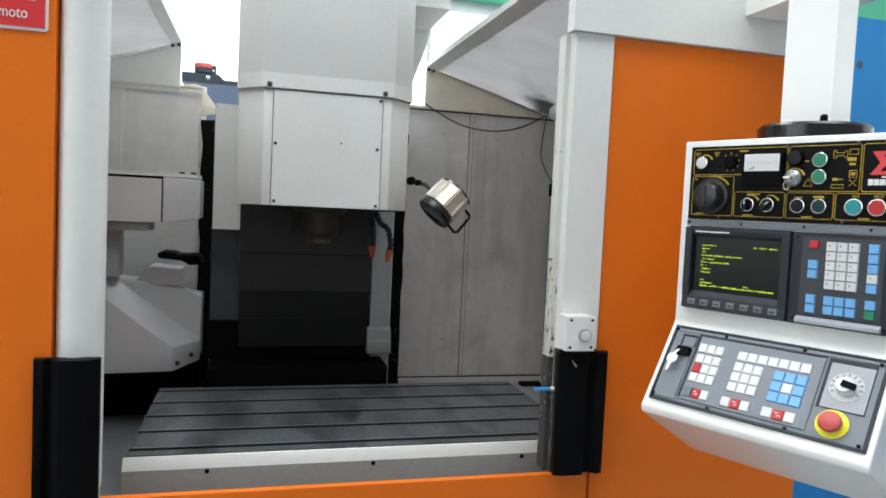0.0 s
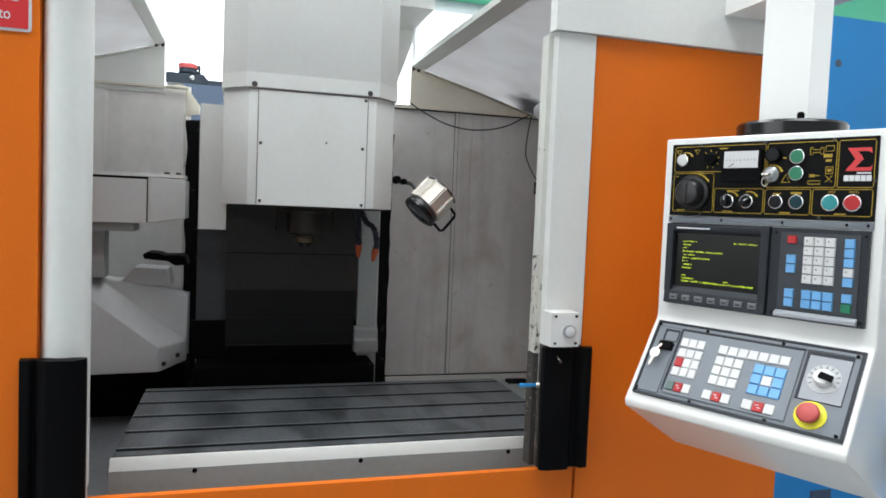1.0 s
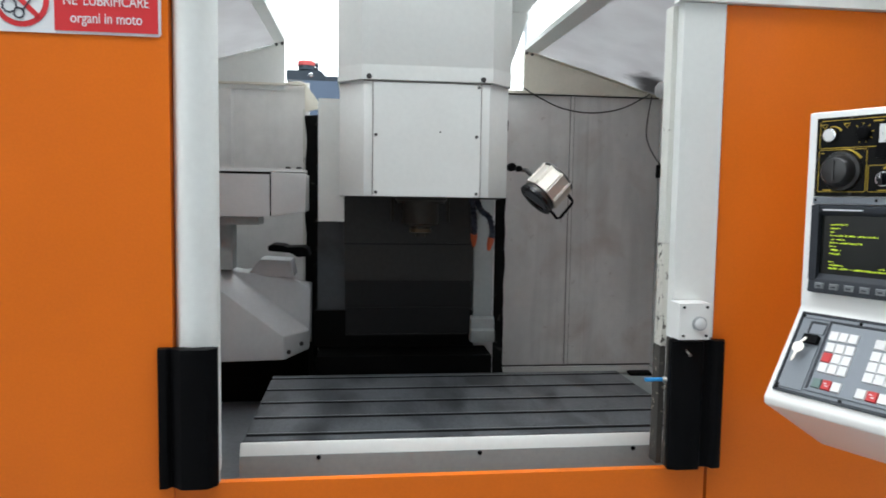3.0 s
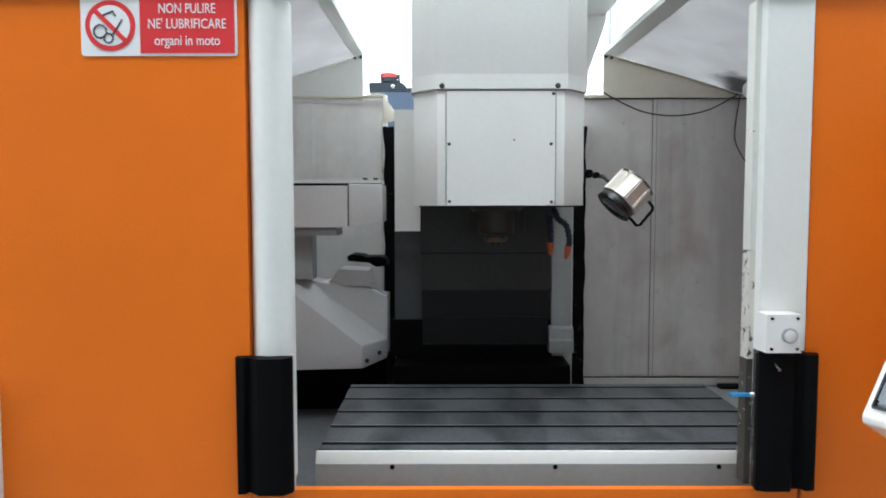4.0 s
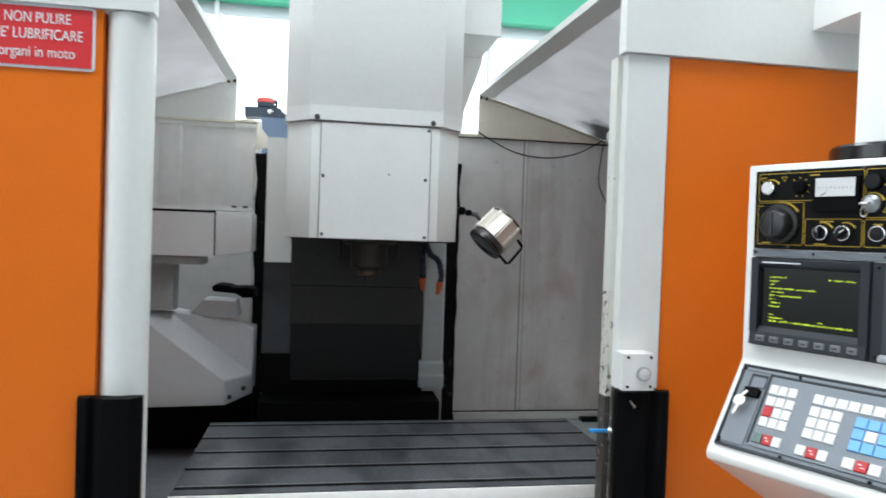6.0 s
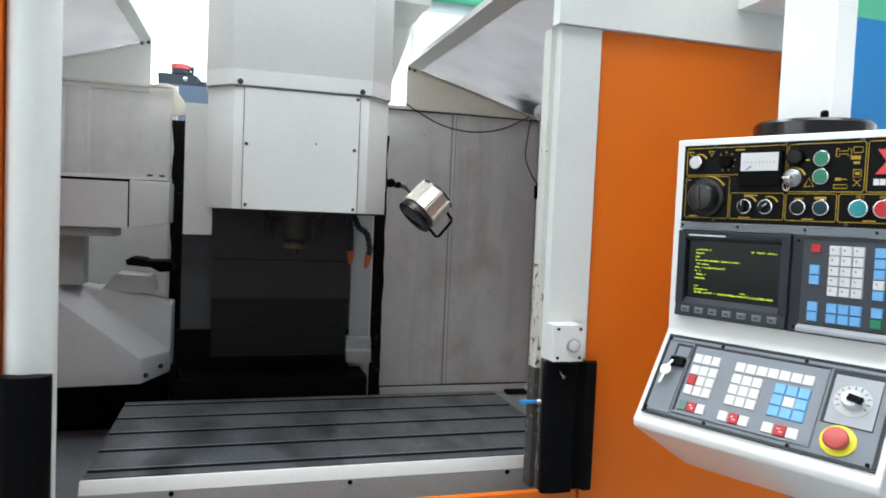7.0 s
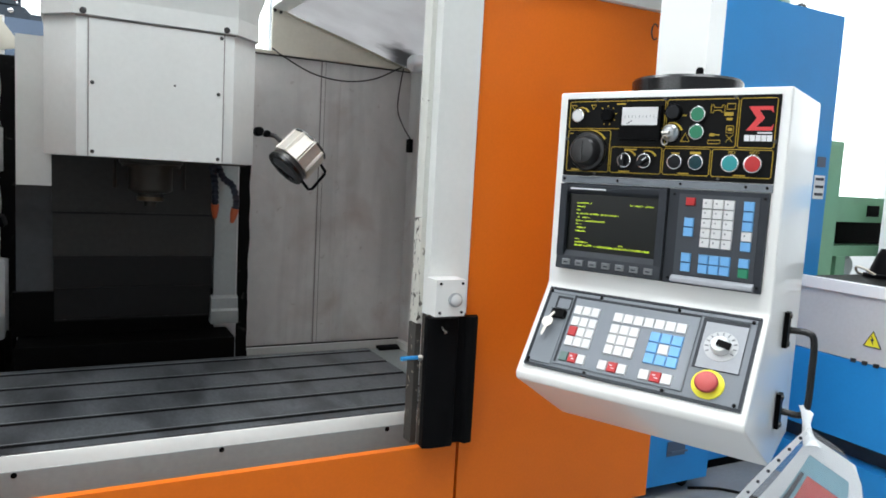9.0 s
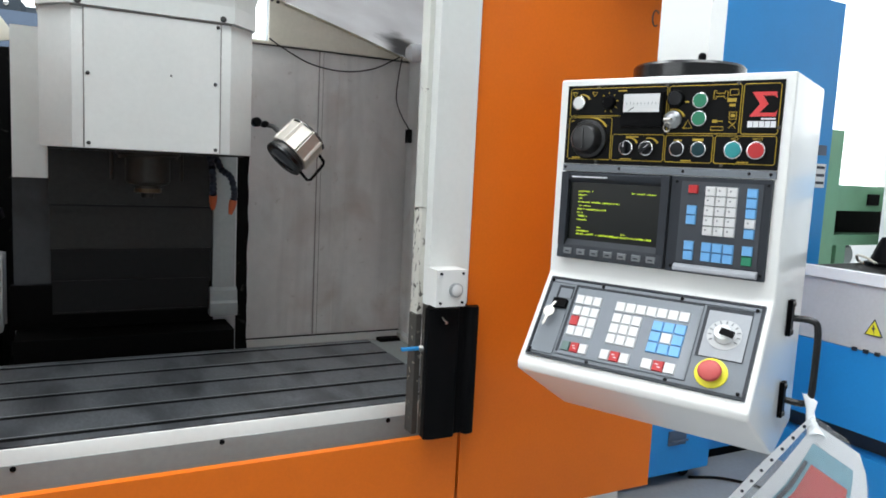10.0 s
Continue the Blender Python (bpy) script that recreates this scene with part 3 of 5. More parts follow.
def head():
    # the lower and upper covers have chamfered corners; the upper one sits slightly proud
    def cover(w, f, y0, c):
        return [(-w, 1.06), (-w, y0 + c), (-f, y0), (f, y0), (w, y0 + c), (w, 1.06)]
    h = part("head_cover", prism(cover(0.288, 0.208, 0.604, 0.085), 1.592, 1.9695, 'z', 0.003), WHITE, machine, "white spindle head cover")
    part("head_cover", prism(cover(0.294, 0.216, 0.596, 0.085), 1.971, 3.05, 'z', 0.003), WHITE, machine, "white upper head cover")
    part("cover_band", prism(cover(0.2948, 0.2164, 0.5952, 0.085), 1.9712, 2.018, 'z', 0), WHITE, machine, "white lower band of the head cover")
    plate = part("access_plate", box(-0.177, 0.177, 0.5985, 0.604, 1.5935, 1.962, 0.0015), WHITE, h, "bolted white access plate")
    for x in (-0.1790, 0.1790):
        part("plate_gap", box(x - 0.0016, x + 0.0016, 0.6015, 0.6045, 1.594, 1.966, 0), SOFT_SEAM, h)
    part("cover_gap", box(-0.21, 0.21, 0.6012, 0.6045, 1.9655, 1.969, 0), SOFT_SEAM, h)
    for x, z in ((-0.168, 1.606), (0.166, 1.604), (-0.169, 1.793), (0.164, 1.793), (0.17, 1.955)):
        part("screw", lathe((x, 0.5955, z), (0, 1, 0), [(0, 0.003), (0.0015, 0.0055), (0.004, 0.0055)], 10), DARK_STEEL, plate)
    for x in (-0.192, 0.184):
        part("screw", lathe((x, 0.592, 1.980), (0, 1, 0), [(0, 0.004), (0.002, 0.009), (0.006, 0.009)], 12), DARK_STEEL, h)
    part("plug", lathe((0.043, 0.5965, 1.806), (0, 1, 0), [(0, 0.003), (0.003, 0.0035)], 8), DARK_STEEL, plate)
    part("head_underside", box(-0.27, 0.27, 0.70, 1.04, 1.586, 1.5915, 0.001), DARK, h)
    # spindle nose
    part("spindle_flange", lathe((0.005, 0.85, 1.592), (0, 0, -1), [(0, 0.095), (0.012, 0.095), (0.016, 0.088), (0.024, 0.086)], 36), SPINDLE, h, "dark steel spindle flange")
    nose = part("spindle_nose", lathe((0.003, 0.85, 1.568), (0, 0, -1), [(0, 0.066), (0.070, 0.066), (0.078, 0.060), (0.084, 0.036), (0.100, 0.036), (0.102, 0.022), (0.122, 0.018)], 36), SPINDLE, h, "dark steel spindle nose")
    part("spindle_ring", lathe((0.003, 0.85, 1.475), (0, 0, -1), [(0, 0.040), (0.012, 0.040), (0.014, 0.034)], 30), BRONZE, nose, "dull bronze spindle ring")
    for x in (-0.10, 0.105):
        part("pin", tube([(x, 0.86, 1.59), (x, 0.86, 1.50)], 0.006, 8), SPINDLE, h)
    # box and tapering cheek behind the head
    part("counterweight_box", box(0.30, 0.497, 0.98, 1.33, 2.394, 3.0, 0.004), WHITE, machine, "white box beside the head")
    part("cheek", prism([(0.300, 2.42), (0.509, 2.418), (0.504, 2.368), (0.430, 2.157), (0.427, 2.085), (0.300, 2.05)], 1.331, 1.36, 'y', 0.002), WHITE, machine, "white tapering side cheek")


def column():
    part("column", box(-0.385, 0.338, 1.14, 1.55, 0.72, 1.955, 0.006), TANK_GREY, machine, "grey cast column")
    part("side_plate", box(-0.379, -0.272, 1.06, 1.139, 1.49, 1.965, 0.004), WHITE, machine, "white column side plate")
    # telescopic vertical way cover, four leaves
    # the two lower leaves are coloured darker to paint the light falling off downwards
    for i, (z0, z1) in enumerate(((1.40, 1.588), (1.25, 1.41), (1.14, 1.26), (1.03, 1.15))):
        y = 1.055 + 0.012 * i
        leaf = part("way_cover", box(-0.279 + 0.002 * i, 0.240 - 0.002 * i, y, y + 0.075, z0, z1, 0.003), DARK if i < 2 else SHADED_COVER, machine, "dark oily telescopic way cover, shade painted on lower leaves")
        part("wiper_lip", box(-0.278 + 0.002 * i, 0.239 - 0.002 * i, y - 0.003, y - 0.0005, z0 + 0.001, z0 + 0.007, 0.001), SHADED_COVER, leaf)
    part("column_face", box(0.244, 0.322, 1.085, 1.139, 1.10, 1.588, 0.004), OILY_SHADED_WHITE, machine, "grimy white column face")
    part("column_foot", prism([(1.055, 1.005), (1.055, 1.052), (1.066, 1.060), (1.066, 1.098), (1.084, 1.108), (1.139, 1.108), (1.139, 1.005)], 0.232, 0.330, 'x', 0.003), OILY_SHADED_WHITE, machine, "pale stepped column foot")
    # two added overlay boxes turn the column darker towards the bottom
    part("lower_dark_strip", box(-0.385, -0.272, 1.124, 1.139, 1.13, 1.488, 0.003), DIM_GREY, machine, "darker grey strip over the lower column")
    part("lower_black_strip", box(-0.395, 0.250, 1.105, 1.139, 0.98, 1.13, 0.004), SHADOW_PAN, machine, "black strip across the lower column")
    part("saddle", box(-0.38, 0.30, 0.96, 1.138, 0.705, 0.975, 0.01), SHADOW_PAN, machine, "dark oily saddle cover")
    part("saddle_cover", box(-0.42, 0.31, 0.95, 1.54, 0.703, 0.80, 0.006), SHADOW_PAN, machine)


def worktable():
    t = thing("worktable", "dark steel T-slotted worktable with white painted front", "machine table")
    x0, x1, y0, y1, top = -0.530, 0.772, 0.168, 0.858, 0.930
    slots = [0.212, 0.363, 0.514, 0.665, 0.815]
    # one profile with five narrow slots opening into wider keyways
    p = [(y0, top - 0.055), (y0, top)]
    for s in slots:
        p += [(s - 0.011, top), (s - 0.011, top - 0.022), (s - 0.016, top - 0.022), (s - 0.016, top - 0.038), (s + 0.016, top - 0.038), (s + 0.016, top - 0.022), (s + 0.011, top - 0.022), (s + 0.011, top)]
    p += [(y1, top), (y1, top - 0.055)]
    part("tabletop", prism(p, x0, x1, 'x'), TABLE, t, "dark scuffed steel top with T-slots")
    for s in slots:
        # black fill just below the top paints the shade inside each slot
        part("slot_dark_fill", box(x0 + 0.001, x1 - 0.001, s - 0.0109, s + 0.0109, top - 0.021, top - 0.0018, 0), SHADOW_PAN, t, "black fill for the shade in the T-slot")
        part("slot_edge", box(x0 + 0.002, x1 - 0.002, s + 0.0113, s + 0.0160, top - 0.001, top + 0.0005, 0), EDGE, t, "bright strip along the slot edge")
    body = prism([(y0 - 0.001, 0.927), (0.163, 0.926), (0.150, 0.897), (0.150, 0.77), (0.20, 0.765), (0.80, 0.76), (0.84, 0.8), (0.84, 0.874), (0.170, 0.874)], x0 - 0.006, x1 + 0.004, 'x', 0.002)
    b = part("table_body", body, WHITE, t, "white painted table casting")
    # upright face gets a greyer colour, as light from above leaves it in shade
    part("front_strip", box(x0 - 0.006, x1 + 0.004, 0.1465, 0.1498, 0.782, 0.8955, 0.0005), OILY_SHADED_WHITE, t, "front face toned down for shade")
    for x in (-0.327, 0.114, 0.557):
        part("hole", lathe((x, 0.1445, 0.8875), (0, 1, 0), [(0, 0.0065), (0.004, 0.0065)], 12), BLACK, b, "dark threaded hole")
    part("saddle", box(-0.35, 0.45, 0.25, 0.75, 0.702, 0.759, 0.01), DARK, t)


def tool_changer():
    g = thing("tool_changer", "light grey tool changer with boxy arm cover", "tool changer")
    part("arm_cover", box(-1.15, -0.556, 0.985, 1.18, 1.508, 1.668, 0.006), CHANGER, g, "light grey boxy arm cover")
    part("arm_cap", prism([(-0.552, 1.508), (-0.552, 1.676), (-0.422, 1.672), (-0.422, 1.528)], 0.99, 1.175, 'y', 0.005), CHANGER, g, "light grey end cap")
    part("lid_gap", box(-1.14, -0.553, 1.006, 1.17, 1.6685, 1.6775, 0), SHADOW_PAN, g, "dark gap under the lid")
    part("cap_gap", box(-0.5555, -0.5525, 0.992, 1.17, 1.512, 1.667, 0), SHADOW_PAN, g, "dark joint before the end cap")
    for x in (-0.50, -0.46):
        part("clip", box(x, x + 0.018, 1.02, 1.05, 1.6905, 1.698, 0.002), DARK_STEEL, g)
    part("arm_lid", box(-1.15, -0.43, 1.0, 1.18, 1.678, 1.690, 0.002), WHITE, g)
    part("bracket", box(-1.0, -0.60, 1.0, 1.16, 1.476, 1.505, 0.003), OILY_SHADED_WHITE, g)
    # the arm's shadow is put into the pillar's colour
    part("pillar", box(-1.0, -0.705, 1.06, 1.15, 1.30, 1.475, 0.004), OILY_SHADED_WHITE, g, "pillar greyed for the shade of the arm")
    # lower housing: near face, sloping shoulder and a face set back
    P = dict(
        a=(-1.15, 1.02, 1.36), b=(-0.783, 1.02, 1.254), c=(-0.510, 1.02, 1.042), d=(-0.506, 1.02, 0.950), e=(-1.15, 1.02, 0.935),
        f=(-1.15, 1.12, 1.42), g=(-0.725, 1.12, 1.284), p=(-0.490, 1.16, 1.250), h=(-0.417, 1.16, 1.215), i=(-0.417, 1.14, 1.045), j=(-0.418, 1.14, 0.968),
        k=(-1.15, 1.35, 1.36), l=(-0.425, 1.30, 1.215), m=(-0.425, 1.30, 0.968), n=(-1.15, 1.35, 0.935))
    bm = bmesh.new()
    v = {k: bm.verts.new(q) for k, q in P.items()}
    for f in ("ebcd", "bgic", "cijd", "gphi", "hlmji", "eab", "afgb", "fklhpg", "nedjm", "klmn", "efa"):
        try:
            bm.faces.new([v[c] for c in f])
        except ValueError:
            pass
    bmesh.ops.holes_fill(bm, edges=bm.edges, sides=8)
    # housing and cap coloured darker than the arm to offset strong overhead light
    part("housing", bevelled(bm, 0.006, 2), TANK_GREY, g, "light grey angular magazine housing")
    part("housing_cap", prism([(-0.705, 1.262), (-0.705, 1.276), (-0.655, 1.282), (-0.612, 1.334), (-0.494, 1.328), (-0.478, 1.262)], 1.14, 1.30, 'y', 0.006), TANK_GREY, g, "light grey raised cap")
    part("gripper", prism([(-0.605, 1.372), (-0.585, 1.380), (-0.54, 1.376), (-0.525, 1.368), (-0.46, 1.370), (-0.44, 1.362), (-0.43, 1.330), (-0.48, 1.326), (-0.51, 1.344), (-0.60, 1.352)], 1.310, 1.46, 'y', 0.004), BLACK, g, "black gripper plate")
    for x, y, z in ((-0.492, 1.038, 0.978), (-0.448, 1.098, 0.998)):
        part("bolt", lathe((x, y, z), (0.8, -0.6, 0), [(-0.004, 0.009), (0.005, 0.009), (0.006, 0.006)], 12), DARK_STEEL, g)
    part("mount", box(-1.24, -1.151, 1.05, 1.6, 0.703, 1.7, 0.004), CHANGER, g)
    part("wall_bracket", box(-1.1, -0.9, 1.36, 1.655, 1.0, 1.3, 0.004), CHANGER, g)


def work_lamp():
    g = thing("work_lamp", "ribbed aluminium machine work lamp on a knuckle arm", "lamp")
    c, d = Vector((0.385, 0.655, 1.588)), Vector((0.68, 0.13, 0.69)).normalized()
    c2 = c + d * 0.105
    prof = [(0, 0.060), (0.004, 0.064), (0.018, 0.064), (0.022, 0.058), (0.10, 0.055), (0.112, 0.050), (0.116, 0.030)]
    body = part("housing", lathe(c, d, prof, 36), DARK_STEEL, g, "dark lamp housing core")
    s = d.orthogonal().normalized()
    u = d.cross(s)
    for k in range(9):
        a = k * 2 * math.pi / 9 + 0.2
        r = s * math.cos(a) + u * math.sin(a)
        w = d.cross(r)
        bm = bmesh.new()
        q = []
        for h, lo, hi in ((0.024, 0.054, 0.0655), (0.112, 0.046, 0.0625)):
            for rad in (lo, hi):
                for e in (-0.0208, 0.0208):
                    q.append(bm.verts.new(c + d * h + r * rad + w * e))
        for f in ((0, 1, 3, 2), (4, 6, 7, 5), (0, 4, 5, 1), (2, 3, 7, 6), (0, 2, 6, 4), (1, 5, 7, 3)):
            bm.faces.new([q[i] for i in f])
        for e in (-0.0202, 0.0190):
            rib = bmesh.new()
            tube([c + d * 0.024 + r * 0.0655 + w * e, c + d * 0.112 + r * 0.0635 + w * e], 0.0024, 6, rib)
            part("rib", rib, ALUMINIUM, body)
        part("fin", bevelled(bm, 0.0015, 1), ALUMINIUM, body, "tarnished aluminium cooling fin")
    part("rear_rim", lathe(c + d * 0.109, d, [(0, 0.062), (0.0, 0.068), (0.006, 0.068), (0.007, 0.060)], 18), DARK_STEEL, g, "dark rear rim")
    part("bezel", lathe(c - d * 0.004, d, [(0, 0.050), (0.0, 0.066), (0.010, 0.066), (0.012, 0.06)], 36), GLOSS_BLACK, g, "dark lens bezel")
    part("lens", lathe(c - d * 0.0055, d, [(0, 0.045), (0.001, 0.047), (0.003, 0.047)], 32), LENS, g, "dark reflective glass lens")
    # wire handle on the lower side
    low = (Vector((0.55, 0.0, -0.83)) - d * Vector((0.55, 0.0, -0.83)).dot(d)).normalized()
    hp = [c + d * 0.012 + low * 0.064, c + d * 0.010 + low * 0.100, c + d * 0.02 + low * 0.108, c + d * 0.085 + low * 0.104, c + d * 0.095 + low * 0.098, c + d * 0.10 + low * 0.055]
    part("handle", tube(hp, 0.005, 10), BLACK, g, "black wire handle")
    part("arm", tube([Vector((0.289, 0.78, 1.705)), Vector((0.318, 0.74, 1.70)), Vector((0.36, 0.70, 1.69)), c + d * 0.05 - low * 0.055], 0.008, 10), DARK_STEEL, g)
    for q, r in (((0.316, 0.74, 1.702), 0.015), ((0.338, 0.72, 1.696), 0.011)):
        part("knuckle", lathe(Vector(q) + Vector((0, 0.018, 0)), (0, -1, 0), [(0, r), (0.03, r), (0.036, r * 0.7)], 18), BLACK, g)
    part("mounting_plate", box(0.289, 0.300, 0.745, 0.815, 1.67, 1.735, 0.002), TANK_GREY, g)


def coolant_hose(pts, name_label):
    g = thing("coolant_hose", name_label, "hose", group="coolant hoses under the head")
    line = smooth_line(pts, 10)
    rad = [0.011 + 0.0022 * math.sin(i * 1.9) for i in range(len(line))]
    part("hose", tube(line, rad, 10), HOSE_BLUE, g)
    d = (line[-1] - line[-4]).normalized()
    part("nozzle", lathe(line[-1] - d * 0.004, d, [(0, 0.013), (0.02, 0.012), (0.048, 0.006)], 12), NOZZLE, g, "orange plastic nozzle")


def switch_box():
    g = thing("switch_box", "white push-button box screwed to the door post", "switch")
    b = part("body", box(0.580, 0.663, -0.062, -0.001, 1.243, 1.335, 0.009, 3), PANEL_WHITE, g)
    for x in (0.592, 0.653):
        for z in (1.253, 1.326):
            part("screw", lathe((x, -0.0655, z), (0, 1, 0), [(0, 0.0035), (0.005, 0.0035)], 10), BLACK, g)
    part("button_ring", lathe((0.633, -0.070, 1.285), (0, 1, 0), [(0, 0.015), (0.001, 0.0180), (0.009, 0.0180)], 24), EDGE, g)
    part("button", lathe((0.633, -0.074, 1.285), (0, 1, 0), [(0, 0.011), (0.002, 0.0142), (0.008, 0.0142)], 24), KEY_WHITE, g, "white push button")


def lever():
    g = thing("valve_lever", "blue-sleeved valve lever beside the door post", "lever")
    part("stem", tube([(0.585, 0.03, 1.117), (0.609, 0.022, 1.118)], 0.008, 10), STEEL, g)
    part("sleeve", prism([(0.028, 1.112), (0.028, 1.121), (0.040, 1.121), (0.040, 1.112)], 0.537, 0.588, 'x', 0.002), TAPE_BLUE, g, "blue plastic sleeve")
    part("spindle", tube([(0.604, 0.0, 1.121), (0.604, 0.04, 1.108), (0.604, 0.05, 1.085)], 0.006, 8), STEEL, g)


def cables():
    solid("cable", tube(smooth_line([(0.565, 1.635, 2.118), (0.62, 1.63, 2.085), (0.75, 1.62, 2.026), (0.90, 1.62, 2.008), (1.05, 1.62, 2.034), (1.19, 1.62, 2.105)], 8), 0.0034, 8), DARK_STEEL, "thin grey cable sagging along the hood", "cable")
    g = thing("hanging_wire", "thin wire with a small black connector", "cable")
    part("wire", tube(smooth_line([(1.20, 1.62, 2.10), (1.185, 1.62, 2.0), (1.18, 1.62, 1.90), (1.215, 1.62, 1.82), (1.255, 1.62, 1.765)], 6), 0.003, 6), DARK_STEEL, g)
    part("connector", box(1.243, 1.2615, 1.60, 1.64, 1.70, 1.765, 0.003), BLACK, g)
    part("boot", lathe((1.105, 1.36, 2.085), (1, -0.25, 0.05), [(0, 0.02), (0.02, 0.038), (0.12, 0.042), (0.15, 0.03)], 16), SIGN_WHITE, thing("lamp_cover", "small white lamp cover under the hood", "lamp"))


def warning_sign():
    g = thing("warning_sign", "red and white metal warning sign on the orange panel", "sign", pose(0, 0, -0.003))
    corner = [(x + dx * 0.008 * (1 - math.cos(a)), z + dz * 0.008 * (1 - math.sin(a))) for x, z, dx, dz, turn in ((-1.055, 1.957, 1, 1, 0), (-0.681, 1.957, -1, 1, 1), (-0.681, 2.0985, -1, -1, 0), (-1.055, 2.0985, 1, -1, 1))
              for a in (np.linspace(0, math.pi / 2, 5) if turn == 0 else np.linspace(math.pi / 2, 0, 5))]
    part("plate", prism(corner, -0.0035, -0.0005, 'y'), SIGN_WHITE, g, "white enamelled plate")
    part("red_field", box(-0.913, -0.687, -0.0055, -0.0038, 1.963, 2.092, 0.0005), SIGN_RED, g)
    cx, cz, r = -0.984, 2.028, 0.060
    ring = lathe((cx, -0.0052, cz), (0, 1, 0), [(0, r), (0.0014, r)], 48)
    part("prohibition_ring", ring, SIGN_RED, g)
    part("prohibition_field", lathe((cx, -0.0060, cz), (0, 1, 0), [(0, r * 0.80), (0.0006, r * 0.80)], 48), SIGN_WHITE, g)
    # pictogram: two gear rings, a spanner and a brush, in black line
    for gx, gz, gr in ((cx - 0.024, cz - 0.014, 0.014), (cx - 0.004, cz - 0.030, 0.010)):
        bm = bmesh.new()
        pts = [(gx + gr * (1 + 0.16 * (a % 4 > 1)) * math.cos(a * math.pi / 20), -0.0068, gz + gr * (1 + 0.16 * (a % 4 > 1)) * math.sin(a * math.pi / 20)) for a in range(41)]
        tube(pts, 0.0018, 6, bm)
        part("gear_mark", bm, INK, g)
    part("tool_mark", tube([(cx + 0.006, -0.0068, cz - 0.022), (cx + 0.03, -0.0068, cz + 0.014)], 0.002, 6), INK, g)
    part("tool_mark", tube([(cx - 0.02, -0.0068, cz + 0.022), (cx + 0.008, -0.0068, cz + 0.034), (cx + 0.014, -0.0068, cz + 0.022)], 0.002, 6), INK, g)
    bar = prism([(-r * 0.86, -0.0055), (r * 0.86, -0.0055), (r * 0.86, 0.0055), (-r * 0.86, 0.0055)], -0.0078, -0.0069, 'y')
    part("prohibition_bar", bar, SIGN_RED, g, m=pose(cx, 0, cz, 0, 45, 0))
    for s, z, h, w in (("NON PULIRE", 2.067, 0.033, 0.135), ("NE' LUBRIFICARE", 2.031, 0.033, 0.186), ("organi in moto", 1.992, 0.034, 0.156)):
        lettering("sign_text", s, h, SIGN_WHITE, g, pose(-0.800, -0.0062, z), width=w)


enclosure()
panel_hook()
black_covers()
head()
column()
worktable()
tool_changer()
work_lamp()
coolant_hose([(0.185, 0.82, 1.59), (0.192, 0.81, 1.55), (0.196, 0.81, 1.50), (0.198, 0.82, 1.455)], "dark blue segmented coolant hose, straight down")
coolant_hose([(0.205, 0.83, 1.59), (0.225, 0.83, 1.545), (0.255, 0.83, 1.52), (0.268, 0.83, 1.47), (0.264, 0.83, 1.44)], "dark blue segmented coolant hose, bent outwards")
switch_box()
lever()
cables()
warning_sign()

# ---- the control pendant; its own frame: x along its face, y into it, z up ----
PENDANT = pose(0.805, -0.251, 1.591, 0, 0, -64.4)
LOW = pose(0.006, -0.0092, -0.2505, -32.86) @ Matrix.Diagonal((1, 1, 0.957, 1))
pendant = thing("control_pendant", "white control pendant with screen, keys and emergency stop", "control panel", PENDANT)


def push_button(parent, x, z, r, cap, label="", m=None, ring=None):
    b = part("push_button", lathe((x, -0.004, z), (0, -1, 0), [(-0.003, r), (0.006, r), (0.009, r * 0.95), (0.0095, r * 0.86)], 28), ring or CHROME, parent, label, m)
    part("cap", lathe((x, -0.0105, z), (0, -1, 0), [(0, r * 0.87), (0.002, r * 0.87), (0.0045, r * 0.78), (0.005, r * 0.3)], 28), cap, b)
    return b


def key_cap(w, h, d=0.004):
    bm = bmesh.new()
    lo = [bm.verts.new((sx * w / 2, 0, sz * h / 2)) for sx, sz in ((-1, -1), (1, -1), (1, 1), (-1, 1))]
    hi = [bm.verts.new((sx * (w / 2 - 0.0014), -d, sz * (h / 2 - 0.0014))) for sx, sz in ((-1, -1), (1, -1), (1, 1), (-1, 1))]
    bm.faces.new(lo)
    bm.faces.new(hi[::-1])
    for i in range(4):
        bm.faces.new((lo[i], lo[(i + 1) % 4], hi[(i + 1) % 4], hi[i]))
    return bm


KEY_MESHES = {}


def key(parent, x, z, w, h, mat, y=-0.002, legend=True):
    tag = (round(w, 4), round(h, 4), mat.name)
    if tag not in KEY_MESHES:
        KEY_MESHES[tag] = mesh_of("key", key_cap(w, h), mat, 0.3)
    ob = new("key", KEY_MESHES[tag])
    ob.parent = parent
    ob.matrix_basis = pose(x, y, z)
    if legend and mat is KEY_WHITE:
        part("legend", box(-w * 0.22, -w * 0.08, -0.0045, -0.0038, 0, h * 0.18, 0), KEY_GREY, ob)
    return ob


